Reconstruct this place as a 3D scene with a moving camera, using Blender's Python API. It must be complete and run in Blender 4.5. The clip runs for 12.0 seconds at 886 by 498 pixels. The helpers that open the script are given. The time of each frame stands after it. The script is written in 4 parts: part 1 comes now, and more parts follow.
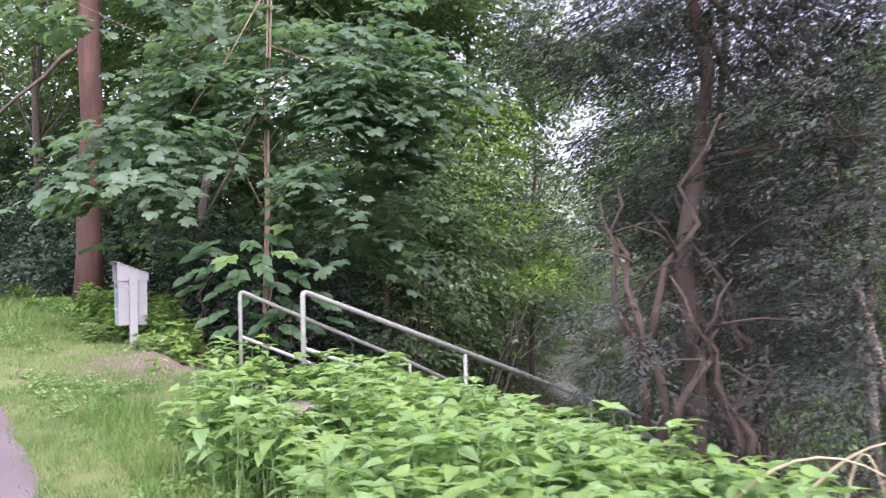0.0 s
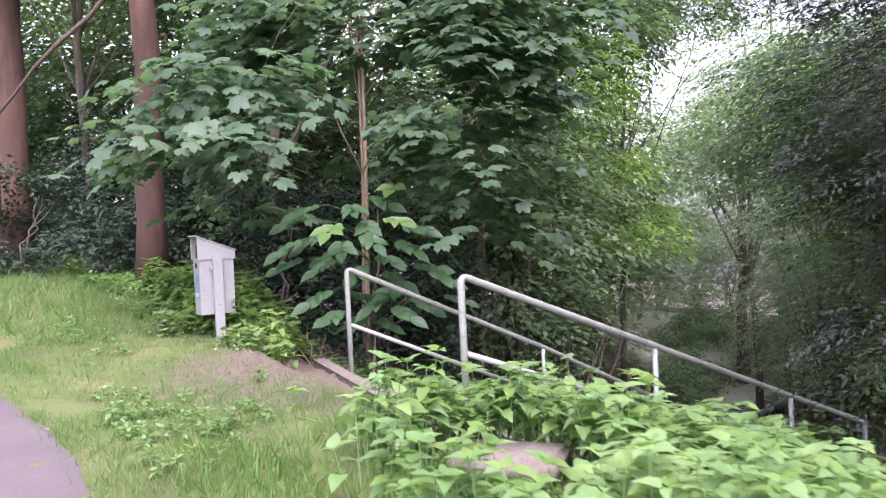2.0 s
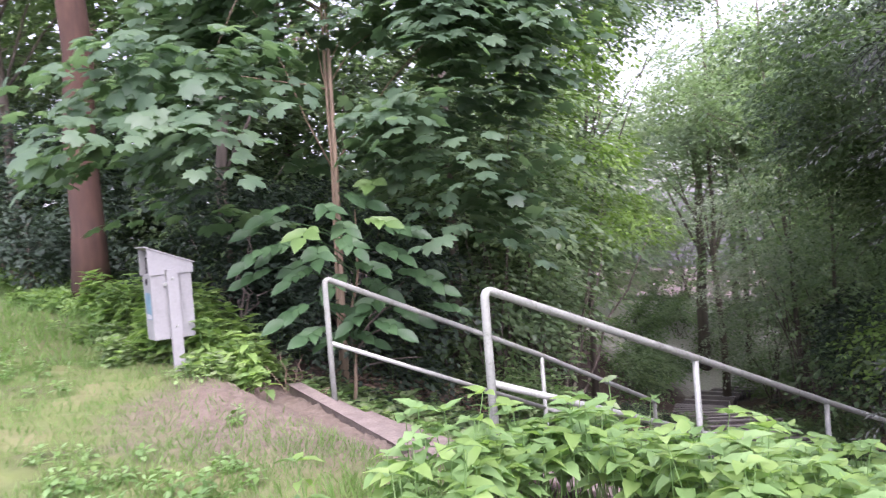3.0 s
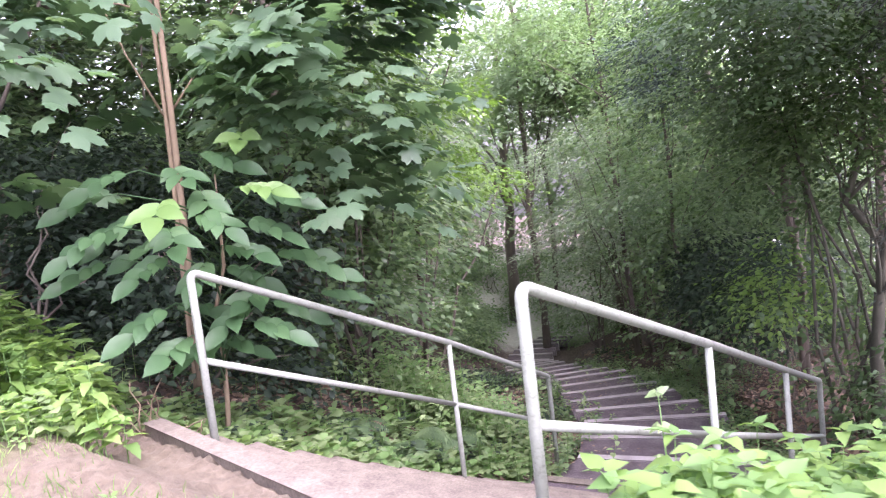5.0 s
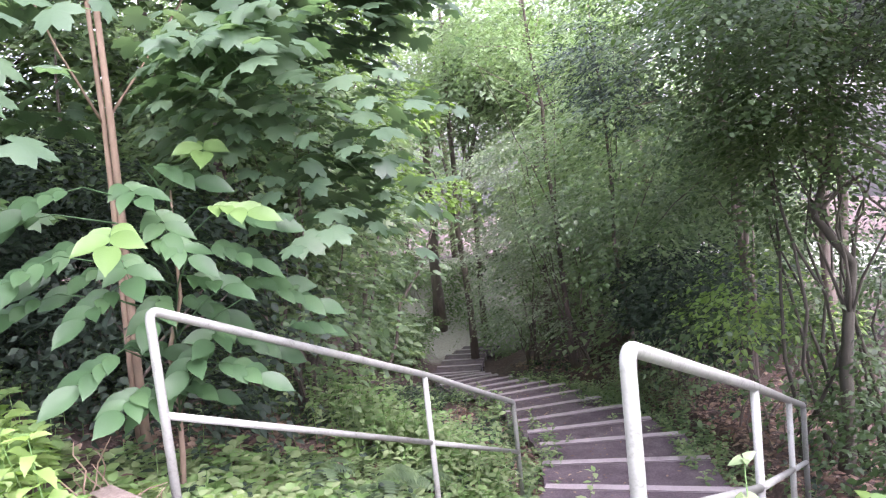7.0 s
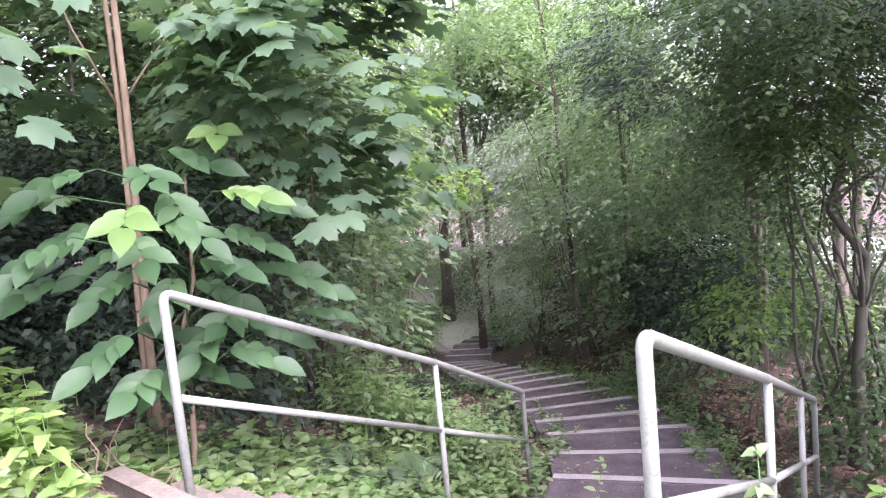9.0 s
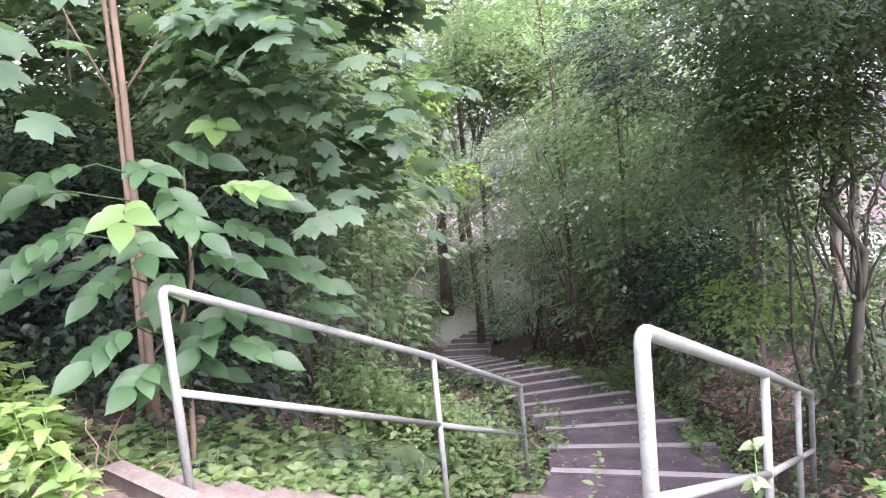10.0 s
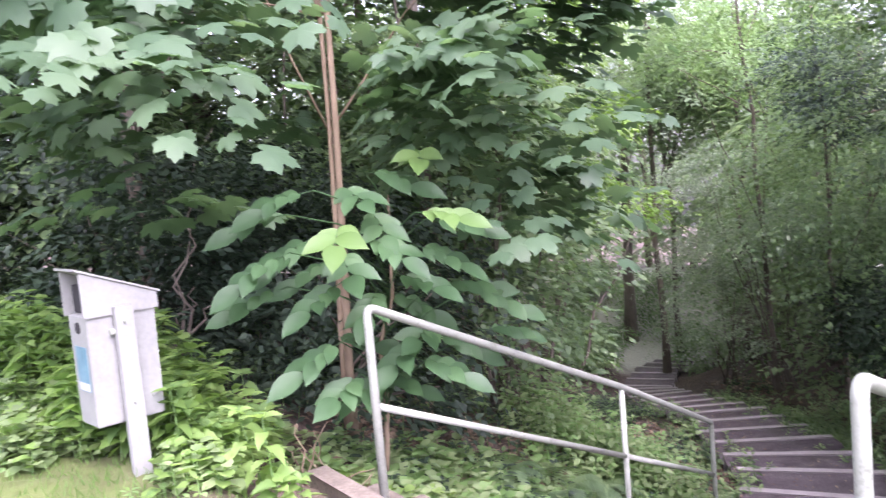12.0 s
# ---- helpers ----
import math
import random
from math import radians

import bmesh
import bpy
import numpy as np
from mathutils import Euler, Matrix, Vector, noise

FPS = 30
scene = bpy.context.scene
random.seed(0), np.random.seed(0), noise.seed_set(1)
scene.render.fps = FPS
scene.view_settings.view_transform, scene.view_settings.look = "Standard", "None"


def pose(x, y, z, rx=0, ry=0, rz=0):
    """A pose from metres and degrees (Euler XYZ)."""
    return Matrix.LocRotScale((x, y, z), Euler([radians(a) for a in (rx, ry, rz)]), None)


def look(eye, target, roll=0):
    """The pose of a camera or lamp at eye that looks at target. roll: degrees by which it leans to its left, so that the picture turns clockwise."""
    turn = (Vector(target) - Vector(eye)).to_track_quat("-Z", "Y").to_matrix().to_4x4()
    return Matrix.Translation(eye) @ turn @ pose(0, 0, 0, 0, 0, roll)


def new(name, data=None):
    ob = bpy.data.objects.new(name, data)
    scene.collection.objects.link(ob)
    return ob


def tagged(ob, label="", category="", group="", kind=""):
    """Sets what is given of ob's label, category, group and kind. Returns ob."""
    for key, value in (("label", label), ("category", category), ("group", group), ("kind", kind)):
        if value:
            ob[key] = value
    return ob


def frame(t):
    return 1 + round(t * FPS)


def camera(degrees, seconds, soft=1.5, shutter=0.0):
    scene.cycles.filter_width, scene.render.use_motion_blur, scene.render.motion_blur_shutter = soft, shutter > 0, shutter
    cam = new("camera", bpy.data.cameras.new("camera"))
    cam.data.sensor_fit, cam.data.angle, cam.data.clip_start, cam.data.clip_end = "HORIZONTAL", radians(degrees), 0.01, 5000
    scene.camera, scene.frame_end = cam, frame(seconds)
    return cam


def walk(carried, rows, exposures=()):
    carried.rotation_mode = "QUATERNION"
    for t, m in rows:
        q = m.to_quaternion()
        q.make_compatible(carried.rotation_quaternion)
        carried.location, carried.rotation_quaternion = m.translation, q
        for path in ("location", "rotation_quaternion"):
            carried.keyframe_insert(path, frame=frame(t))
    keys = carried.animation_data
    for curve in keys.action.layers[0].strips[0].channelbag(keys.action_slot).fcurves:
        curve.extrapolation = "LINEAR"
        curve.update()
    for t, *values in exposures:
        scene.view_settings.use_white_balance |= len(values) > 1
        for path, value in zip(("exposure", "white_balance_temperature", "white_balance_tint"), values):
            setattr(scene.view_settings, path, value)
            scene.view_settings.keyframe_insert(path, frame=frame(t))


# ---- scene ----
cam = camera(57.1, 12.0, soft=1.2, shutter=0.4)
METRES, EYE, TILT, LEAN, TURN = 7.0, 1.6, 0.0, 0.0, 0.0
SKY, SUN, STOPS = 0.15, 1.3, 2.06
BIN_TURN = 33.0
ROWS = [
    (0.0, 0.0, 0.0, 0.0, 0.06, 2.2, 1.52),
    (0.5, -0.0489, 0.0735, 0.0082, 1.45, 0.78, 2.16),
    (1.0, -0.0931, 0.1517, 0.0163, 3.1, 0.01, 1.8),
    (1.5, -0.1409, 0.2296, 0.0257, 3.46, -0.94, 1.82),
    (2.0, -0.1798, 0.3073, 0.0343, 2.54, -1.05, 2.78),
    (2.5, -0.2193, 0.3884, 0.0416, 1.95, -1.3, 2.45),
    (3.0, -0.2506, 0.4645, 0.0498, -1.55, -1.88, 4.62),
    (3.5, -0.2736, 0.5369, 0.0554, -6.21, -3.59, 4.24),
    (5.5, -0.3897, 0.7928, 0.0724, -19.78, -6.64, 7.18),
    (6.0, -0.3993, 0.8366, 0.0816, -22.01, -6.28, 6.73),
    (6.5, -0.4117, 0.8584, 0.0845, -24.35, -6.59, 6.97),
    (7.0, -0.4123, 0.8618, 0.0851, -23.81, -6.73, 6.19),
    (9.0, -0.4152, 0.8643, 0.0831, -23.05, -7.37, 5.41),
    (9.5, -0.416, 0.8626, 0.0834, -23.16, -7.66, 5.24),
    (10.0, -0.4162, 0.8631, 0.0835, -23.19, -7.76, 5.39),
    (10.5, -0.4163, 0.8609, 0.0837, -23.33, -8.08, 5.46),
    (11.0, -0.4167, 0.8604, 0.0841, -23.39, -8.16, 5.48),
    (11.5, -0.4212, 0.8613, 0.088, -16.5, -6.95, 5.84),
    (12.0, -0.4287, 0.8547, 0.0915, -10.28, -5.12, 5.06),
]
walk(cam, [(t, pose(0, 0, EYE, TILT, LEAN, TURN) @ pose(METRES * x, METRES * y, METRES * z, 90 + pitch, roll, yaw)) for t, x, y, z, yaw, pitch, roll in ROWS], [(0.0, STOPS - 0.12, 6000, 40), (2.0, STOPS - 0.05, 6000, 40), (3.5, STOPS + 0.12, 6000, 40), (5.5, STOPS + 0.72, 6000, 40), (10.8, STOPS + 0.72, 6000, 40), (12.0, STOPS + 0.58, 6000, 40)])

# ---- world and sun: bright overcast evening sky ----
world = bpy.data.worlds.new("sky")
scene.world = world
world.use_nodes = True
wn, wl = world.node_tree.nodes, world.node_tree.links
sky = wn.new("ShaderNodeTexSky")
sky.sky_type = "NISHITA"
sky.sun_disc = False
sky.sun_elevation, sky.sun_rotation = radians(57), radians(166)
sky.air_density, sky.dust_density = 1.0, 3.0
grey = wn.new("ShaderNodeHueSaturation")
grey.inputs["Saturation"].default_value = 0.35
wl.new(sky.outputs["Color"], grey.inputs["Color"])
wl.new(grey.outputs["Color"], wn["Background"].inputs["Color"])
wn["Background"].inputs["Strength"].default_value = SKY

sun = new("sun", bpy.data.lights.new("sun", "SUN"))
sun.data.energy, sun.data.angle, sun.data.color = SUN, radians(60), (1.0, 0.95, 0.88)
sun.matrix_world = look((16, -56, 98), (0, 8, 0))

rng = np.random.default_rng(7)


# ---- materials ----
def material(name):
    m = bpy.data.materials.new(name)
    m.use_nodes = True
    return m, m.node_tree.nodes, m.node_tree.links, m.node_tree.nodes["Principled BSDF"]


def ramp(nodes, stops):
    r = nodes.new("ShaderNodeValToRGB")
    while len(r.color_ramp.elements) < len(stops):
        r.color_ramp.elements.new(0.5)
    for el, (p, c) in zip(r.color_ramp.elements, stops):
        el.position, el.color = p, (*c, 1)
    return r


def noise_node(nodes, links, scale, detail=4.0, rough=0.6, stretch=None):
    n = nodes.new("ShaderNodeTexNoise")
    n.inputs["Scale"].default_value, n.inputs["Detail"].default_value, n.inputs["Roughness"].default_value = scale, detail, rough
    c = nodes.new("ShaderNodeTexCoord")
    if stretch:
        mp = nodes.new("ShaderNodeMapping")
        mp.inputs["Scale"].default_value = stretch
        links.new(c.outputs["Object"], mp.inputs["Vector"])
        links.new(mp.outputs["Vector"], n.inputs["Vector"])
    else:
        links.new(c.outputs["Object"], n.inputs["Vector"])
    return n


def leaf_material(name, dark, mid, light, rough=0.42, through_light=0.3, spread=1.0):
    """Leaf: each leaf its own tone, mottled, a share of light passing through."""
    m, nodes, links, bsdf = material(name)
    geo = nodes.new("ShaderNodeNewGeometry")
    r = ramp(nodes, ((0.0, dark), (0.55, mid), (1.0, light)))
    n = noise_node(nodes, links, 1.7, 3.0)
    mix = nodes.new("ShaderNodeMath")
    mix.operation = "MULTIPLY_ADD"
    mix.inputs[1].default_value, mix.inputs[2].default_value = 0.34 * spread, -0.42
    links.new(geo.outputs["Random Per Island"], mix.inputs[0])
    add = nodes.new("ShaderNodeMath")
    add.operation = "MULTIPLY_ADD"
    add.inputs[1].default_value = 1.62
    links.new(n.outputs["Fac"], add.inputs[0])
    links.new(mix.outputs[0], add.inputs[2])
    links.new(add.outputs[0], r.inputs["Fac"])
    links.new(r.outputs["Color"], bsdf.inputs["Base Color"])
    bsdf.inputs["Roughness"].default_value = rough
    fine = noise_node(nodes, links, 60.0, 2.0)
    bump = nodes.new("ShaderNodeBump")
    bump.inputs["Strength"].default_value, bump.inputs["Distance"].default_value = 0.25, 0.004
    links.new(fine.outputs["Fac"], bump.inputs["Height"])
    links.new(bump.outputs["Normal"], bsdf.inputs["Normal"])
    tr = nodes.new("ShaderNodeBsdfTranslucent")
    bright = nodes.new("ShaderNodeMix")
    bright.data_type, bright.blend_type = "RGBA", "MULTIPLY"
    bright.inputs["Factor"].default_value = 1.0
    links.new(r.outputs["Color"], bright.inputs["A"])
    bright.inputs["B"].default_value = (1.22, 1.3, 0.8, 1)
    links.new(bright.outputs["Result"], tr.inputs["Color"])
    ms = nodes.new("ShaderNodeMixShader")
    ms.inputs["Fac"].default_value = through_light
    links.new(bsdf.outputs["BSDF"], ms.inputs[1])
    links.new(tr.outputs["BSDF"], ms.inputs[2])
    links.new(ms.outputs["Shader"], nodes["Material Output"].inputs["Surface"])
    return m


def bark_material(name, dark, light, scale=6.0, stretch=(1, 1, 0.22), depth=0.02):
    m, nodes, links, bsdf = material(name)
    n = noise_node(nodes, links, scale, 8.0, 0.65, stretch)
    big = noise_node(nodes, links, 0.9, 3.0)
    r = ramp(nodes, ((0.28, dark), (0.52, tuple((a + b) / 2 for a, b in zip(dark, light))), (0.72, light)))
    mx = nodes.new("ShaderNodeMath")
    mx.operation = "MULTIPLY_ADD"
    mx.inputs[1].default_value = 0.45
    links.new(big.outputs["Fac"], mx.inputs[0])
    sc = nodes.new("ShaderNodeMath")
    sc.operation = "MULTIPLY"
    sc.inputs[1].default_value = 0.6
    links.new(n.outputs["Fac"], sc.inputs[0])
    links.new(sc.outputs[0], mx.inputs[2])
    links.new(mx.outputs[0], r.inputs["Fac"])
    links.new(r.outputs["Color"], bsdf.inputs["Base Color"])
    bsdf.inputs["Roughness"].default_value = 0.9
    b = nodes.new("ShaderNodeBump")
    b.inputs["Strength"].default_value, b.inputs["Distance"].default_value = 0.9, depth
    links.new(n.outputs["Fac"], b.inputs["Height"])
    links.new(b.outputs["Normal"], bsdf.inputs["Normal"])
    return m


def mottled(name, stops, scale, rough=0.9, bump=0.4, distance=0.01, detail=6.0, fine_scale=0, metal=0.0):
    m, nodes, links, bsdf = material(name)
    n = noise_node(nodes, links, scale, detail, 0.65)
    r = ramp(nodes, stops)
    src = n.outputs["Fac"]
    if fine_scale:
        f = noise_node(nodes, links, fine_scale, 4.0)
        av = nodes.new("ShaderNodeMix")
        av.inputs["Factor"].default_value = 0.45
        links.new(n.outputs["Fac"], av.inputs["A"])
        links.new(f.outputs["Fac"], av.inputs["B"])
        src = av.outputs["Result"]
    links.new(src, r.inputs["Fac"])
    links.new(r.outputs["Color"], bsdf.inputs["Base Color"])
    bsdf.inputs["Roughness"].default_value, bsdf.inputs["Metallic"].default_value = rough, metal
    if bump:
        b = nodes.new("ShaderNodeBump")
        b.inputs["Strength"].default_value, b.inputs["Distance"].default_value = bump, distance
        links.new(src, b.inputs["Height"])
        links.new(b.outputs["Normal"], bsdf.inputs["Normal"])
    return m


NETTLE = leaf_material("nettle_leaf", (0.085, 0.172, 0.05), (0.15, 0.27, 0.088), (0.24, 0.37, 0.15), 0.5, 0.36)
IVY = leaf_material("ivy_leaf", (0.1, 0.165, 0.07), (0.185, 0.265, 0.115), (0.3, 0.39, 0.19), 0.5, 0.3)
LIMEY = leaf_material("lime_green_leaf", (0.13, 0.235, 0.058), (0.205, 0.335, 0.095), (0.3, 0.43, 0.155), 0.5, 0.5)
SUNLIT = leaf_material("sunlit_yellow_leaf", (0.11, 0.21, 0.04), (0.16, 0.28, 0.055), (0.22, 0.35, 0.085), 0.45, 0.45)
MAPLE = leaf_material("maple_leaf", (0.05, 0.1, 0.057), (0.092, 0.163, 0.09), (0.14, 0.218, 0.126), 0.48, 0.5)
WALNUT = leaf_material("walnut_leaf", (0.034, 0.082, 0.034), (0.058, 0.13, 0.052), (0.095, 0.185, 0.078), 0.5, 0.38, 1.25)
YOUNG = leaf_material("young_walnut_leaf", (0.08, 0.155, 0.042), (0.112, 0.205, 0.057), (0.15, 0.25, 0.082), 0.5, 0.38)
WOODS = leaf_material("wood_leaf", (0.03, 0.056, 0.028), (0.115, 0.19, 0.088), (0.245, 0.345, 0.175), 0.38, 0.5, 1.15)
# pale leaf, lightened so its colour stands in for haze and open light
PALE = leaf_material("pale_hazed_leaf", (0.12, 0.19, 0.11), (0.215, 0.3, 0.185), (0.33, 0.42, 0.28), 0.45, 0.6)
# pale leaf lifted in colour to replace light the canopy keeps out
LIFTED = leaf_material("lifted_pale_leaf", (0.16, 0.21, 0.16), (0.3, 0.37, 0.29), (0.46, 0.53, 0.44), 0.4, 0.5)
# evergreen leaf, its base colour lowered further to carry the wood's shade
DARK = leaf_material("shade_darkened_leaf", (0.012, 0.027, 0.016), (0.025, 0.05, 0.028), (0.048, 0.085, 0.045), 0.6, 0.25)
YEW = leaf_material("yew_leaf", (0.021, 0.028, 0.021), (0.038, 0.047, 0.036), (0.066, 0.08, 0.062), 0.85, 0.15, 1.0)
HAZEL = leaf_material("hazel_leaf", (0.03, 0.058, 0.024), (0.072, 0.13, 0.052), (0.14, 0.215, 0.1), 0.42, 0.45, 1.15)
FERNY = leaf_material("acacia_leaf", (0.12, 0.21, 0.085), (0.21, 0.33, 0.15), (0.32, 0.44, 0.24), 0.45, 0.5)
BLUE = leaf_material("spruce_leaf", (0.03, 0.055, 0.045), (0.055, 0.09, 0.078), (0.09, 0.135, 0.118), 0.55, 0.1)
GRASS = leaf_material("grass_blade", (0.06, 0.135, 0.025), (0.1, 0.2, 0.04), (0.175, 0.265, 0.08), 0.55, 0.35)
DRY = leaf_material("dry_leaf", (0.07, 0.042, 0.028), (0.16, 0.10, 0.07), (0.33, 0.25, 0.18), 0.7, 0.1, 1.4)
STRAW = leaf_material("straw", (0.28, 0.24, 0.14), (0.42, 0.38, 0.24), (0.55, 0.5, 0.34), 0.6, 0.3)
PINEBARK = bark_material("pine_bark", (0.035, 0.02, 0.016), (0.125, 0.068, 0.045), 7.0)
GREYBARK = bark_material("grey_bark", (0.05, 0.042, 0.034), (0.2, 0.17, 0.135), 9.0)
BROWNBARK = bark_material("maple_bark", (0.13, 0.095, 0.062), (0.33, 0.255, 0.175), 14.0, (1, 1, 0.3), 0.006)
MOSSBARK = bark_material("mossy_bark", (0.03, 0.03, 0.02), (0.13, 0.125, 0.09), 9.0)
YEWBARK = bark_material("yew_bark", (0.038, 0.027, 0.021), (0.14, 0.105, 0.08), 8.0)
GALV = mottled("galvanised_steel", ((0.3, (0.125, 0.138, 0.11)), (0.45, (0.26, 0.283, 0.24)), (0.8, (0.37, 0.395, 0.345))), 9.0, 0.5, 0.15, 0.002, 5.0, 60.0, 0.2)
GREYPAINT = mottled("grey_painted_steel", ((0.25, (0.19, 0.198, 0.187)), (0.5, (0.25, 0.26, 0.248)), (0.8, (0.295, 0.305, 0.292))), 3.0, 0.5, 0.08, 0.002, 5.0, 45.0, 0.05)
NEARBLACK = mottled("near_black", ((0.3, (0.006, 0.006, 0.007)), (0.7, (0.02, 0.02, 0.022))), 8.0, 0.8, 0.0)
STICKER = mottled("blue_sticker", ((0.3, (0.06, 0.15, 0.2)), (0.7, (0.14, 0.26, 0.31))), 12.0, 0.45, 0.0)
WHITE = mottled("white_sticker", ((0.3, (0.35, 0.37, 0.38)), (0.7, (0.48, 0.49, 0.5))), 14.0, 0.5, 0.0)
ASPHALT = mottled("worn_path", ((0.25, (0.06, 0.05, 0.047)), (0.5, (0.105, 0.089, 0.085)), (0.75, (0.165, 0.143, 0.137))), 1.1, 0.92, 0.6, 0.006, 6.0, 90.0)
EARTH = mottled("trodden_earth", ((0.3, (0.035, 0.028, 0.03)), (0.48, (0.09, 0.072, 0.079)), (0.6, (0.14, 0.115, 0.123)), (0.75, (0.24, 0.2, 0.2))), 3.2, 0.95, 1.0, 0.02, 9.0, 55.0)
SLEEPER = mottled("step_edging", ((0.3, (0.07, 0.059, 0.046)), (0.5, (0.15, 0.128, 0.102)), (0.75, (0.26, 0.226, 0.184))), 5.0, 0.9, 0.5, 0.006, 8.0, 50.0)
CONCRETE = mottled("step_concrete", ((0.25, (0.2, 0.18, 0.175)), (0.5, (0.34, 0.31, 0.305)), (0.8, (0.47, 0.435, 0.43))), 4.0, 0.9, 0.5, 0.005, 8.0, 60.0)


def ground_material():
    """Soil: grassy beside the path, leaf mould in the wood, far clearings coloured pale for the bright light there."""
    m, nodes, links, bsdf = material("ground_soil")
    geo = nodes.new("ShaderNodeNewGeometry")
    sep = nodes.new("ShaderNodeSeparateXYZ")
    links.new(geo.outputs["Position"], sep.inputs[0])
    n1, n2 = noise_node(nodes, links, 1.2, 6.0), noise_node(nodes, links, 16.0, 6.0, 0.7)
    grass = ramp(nodes, ((0.3, (0.075, 0.085, 0.03)), (0.52, (0.10, 0.135, 0.035)), (0.75, (0.17, 0.16, 0.075))))
    mould = ramp(nodes, ((0.28, (0.03, 0.02, 0.015)), (0.5, (0.075, 0.052, 0.04)), (0.75, (0.19, 0.14, 0.11))))
    # pale tone paints the brightness showing between the far trees
    pale = ramp(nodes, ((0.3, (0.3, 0.29, 0.24)), (0.5, (0.45, 0.44, 0.38)), (0.75, (0.58, 0.57, 0.52))))
    links.new(n1.outputs["Fac"], grass.inputs["Fac"])
    for r in (mould, pale):
        links.new(n2.outputs["Fac"], r.inputs["Fac"])

    def math_node(op, a, b=None, c=None):
        k = nodes.new("ShaderNodeMath")
        k.operation = op
        for i, v in enumerate((a, b, c)):
            if v is None:
                continue
            if isinstance(v, (int, float)):
                k.inputs[i].default_value = v
            else:
                links.new(v, k.inputs[i])
        return k.outputs[0]

    e = math_node("MULTIPLY_ADD", sep.outputs["X"], 0.83, math_node("MULTIPLY_ADD", sep.outputs["Y"], 0.55, -0.72))
    e = math_node("ADD", e, math_node("MULTIPLY_ADD", n1.outputs["Fac"], 1.6, -0.8))
    wood = nodes.new("ShaderNodeMapRange")
    wood.inputs["From Min"].default_value, wood.inputs["From Max"].default_value = 1.5, 2.3
    links.new(e, wood.inputs["Value"])
    dx, dy = math_node("SUBTRACT", sep.outputs["X"], 8.2), math_node("SUBTRACT", sep.outputs["Y"], 36.5)
    r1 = math_node("SQRT", math_node("ADD", math_node("MULTIPLY", dx, dx), math_node("MULTIPLY", dy, dy)))
    dx, dy = math_node("SUBTRACT", sep.outputs["X"], 38.0), math_node("SUBTRACT", sep.outputs["Y"], 37.0)
    r2 = math_node("SQRT", math_node("ADD", math_node("MULTIPLY", dx, dx), math_node("MULTIPLY", dy, dy)))
    near = math_node("MINIMUM", r1, math_node("SUBTRACT", r2, 14.0))
    near = math_node("ADD", near, math_node("MULTIPLY", n1.outputs["Fac"], 2.0))
    clear = nodes.new("ShaderNodeMapRange")
    clear.inputs["From Min"].default_value, clear.inputs["From Max"].default_value = 6.8, 5.2
    links.new(near, clear.inputs["Value"])
    a = nodes.new("ShaderNodeMix")
    a.data_type = "RGBA"
    links.new(wood.outputs["Result"], a.inputs["Factor"])
    links.new(grass.outputs["Color"], a.inputs["A"])
    links.new(mould.outputs["Color"], a.inputs["B"])
    b = nodes.new("ShaderNodeMix")
    b.data_type = "RGBA"
    links.new(clear.outputs["Result"], b.inputs["Factor"])
    links.new(a.outputs["Result"], b.inputs["A"])
    links.new(pale.outputs["Color"], b.inputs["B"])
    bare = ramp(nodes, ((0.3, (0.085, 0.068, 0.046)), (0.5, (0.13, 0.105, 0.074)), (0.75, (0.18, 0.15, 0.11))))
    links.new(n2.outputs["Fac"], bare.inputs["Fac"])
    dx, dy = math_node("SUBTRACT", sep.outputs["X"], -2.75), math_node("SUBTRACT", sep.outputs["Y"], 9.3)
    r3 = math_node("SQRT", math_node("ADD", math_node("MULTIPLY", dx, dx), math_node("MULTIPLY", math_node("MULTIPLY", dy, dy), 0.45)))
    r3 = math_node("ADD", r3, math_node("MULTIPLY_ADD", n1.outputs["Fac"], 1.2, -0.6))
    worn = nodes.new("ShaderNodeMapRange")
    worn.inputs["From Min"].default_value, worn.inputs["From Max"].default_value = 1.35, 0.75
    links.new(r3, worn.inputs["Value"])
    c = nodes.new("ShaderNodeMix")
    c.data_type = "RGBA"
    links.new(worn.outputs["Result"], c.inputs["Factor"])
    links.new(b.outputs["Result"], c.inputs["A"])
    links.new(bare.outputs["Color"], c.inputs["B"])
    links.new(c.outputs["Result"], bsdf.inputs["Base Color"])
    bsdf.inputs["Roughness"].default_value = 0.95
    bump = nodes.new("ShaderNodeBump")
    bump.inputs["Strength"].default_value, bump.inputs["Distance"].default_value = 0.8, 0.03
    links.new(n2.outputs["Fac"], bump.inputs["Height"])
    links.new(bump.outputs["Normal"], bsdf.inputs["Normal"])
    return m


SOIL = ground_material()


# ---- the lie of the land ----
# e: metres out from the path's edge towards the valley, p: metres along the path
def ep(x, y):
    return (x + 2.36) * 0.83 + (y - 4.87) * 0.55, -0.55 * (x + 2.36) + 0.83 * (y - 4.87)


def xy(e, p):
    return -2.36 + 0.83 * e - 0.55 * p, 4.87 + 0.55 * e + 0.83 * p


def soft_step(a, b, v):
    k = np.clip((v - a) / (b - a), 0, 1)
    return k * k * (3 - 2 * k)


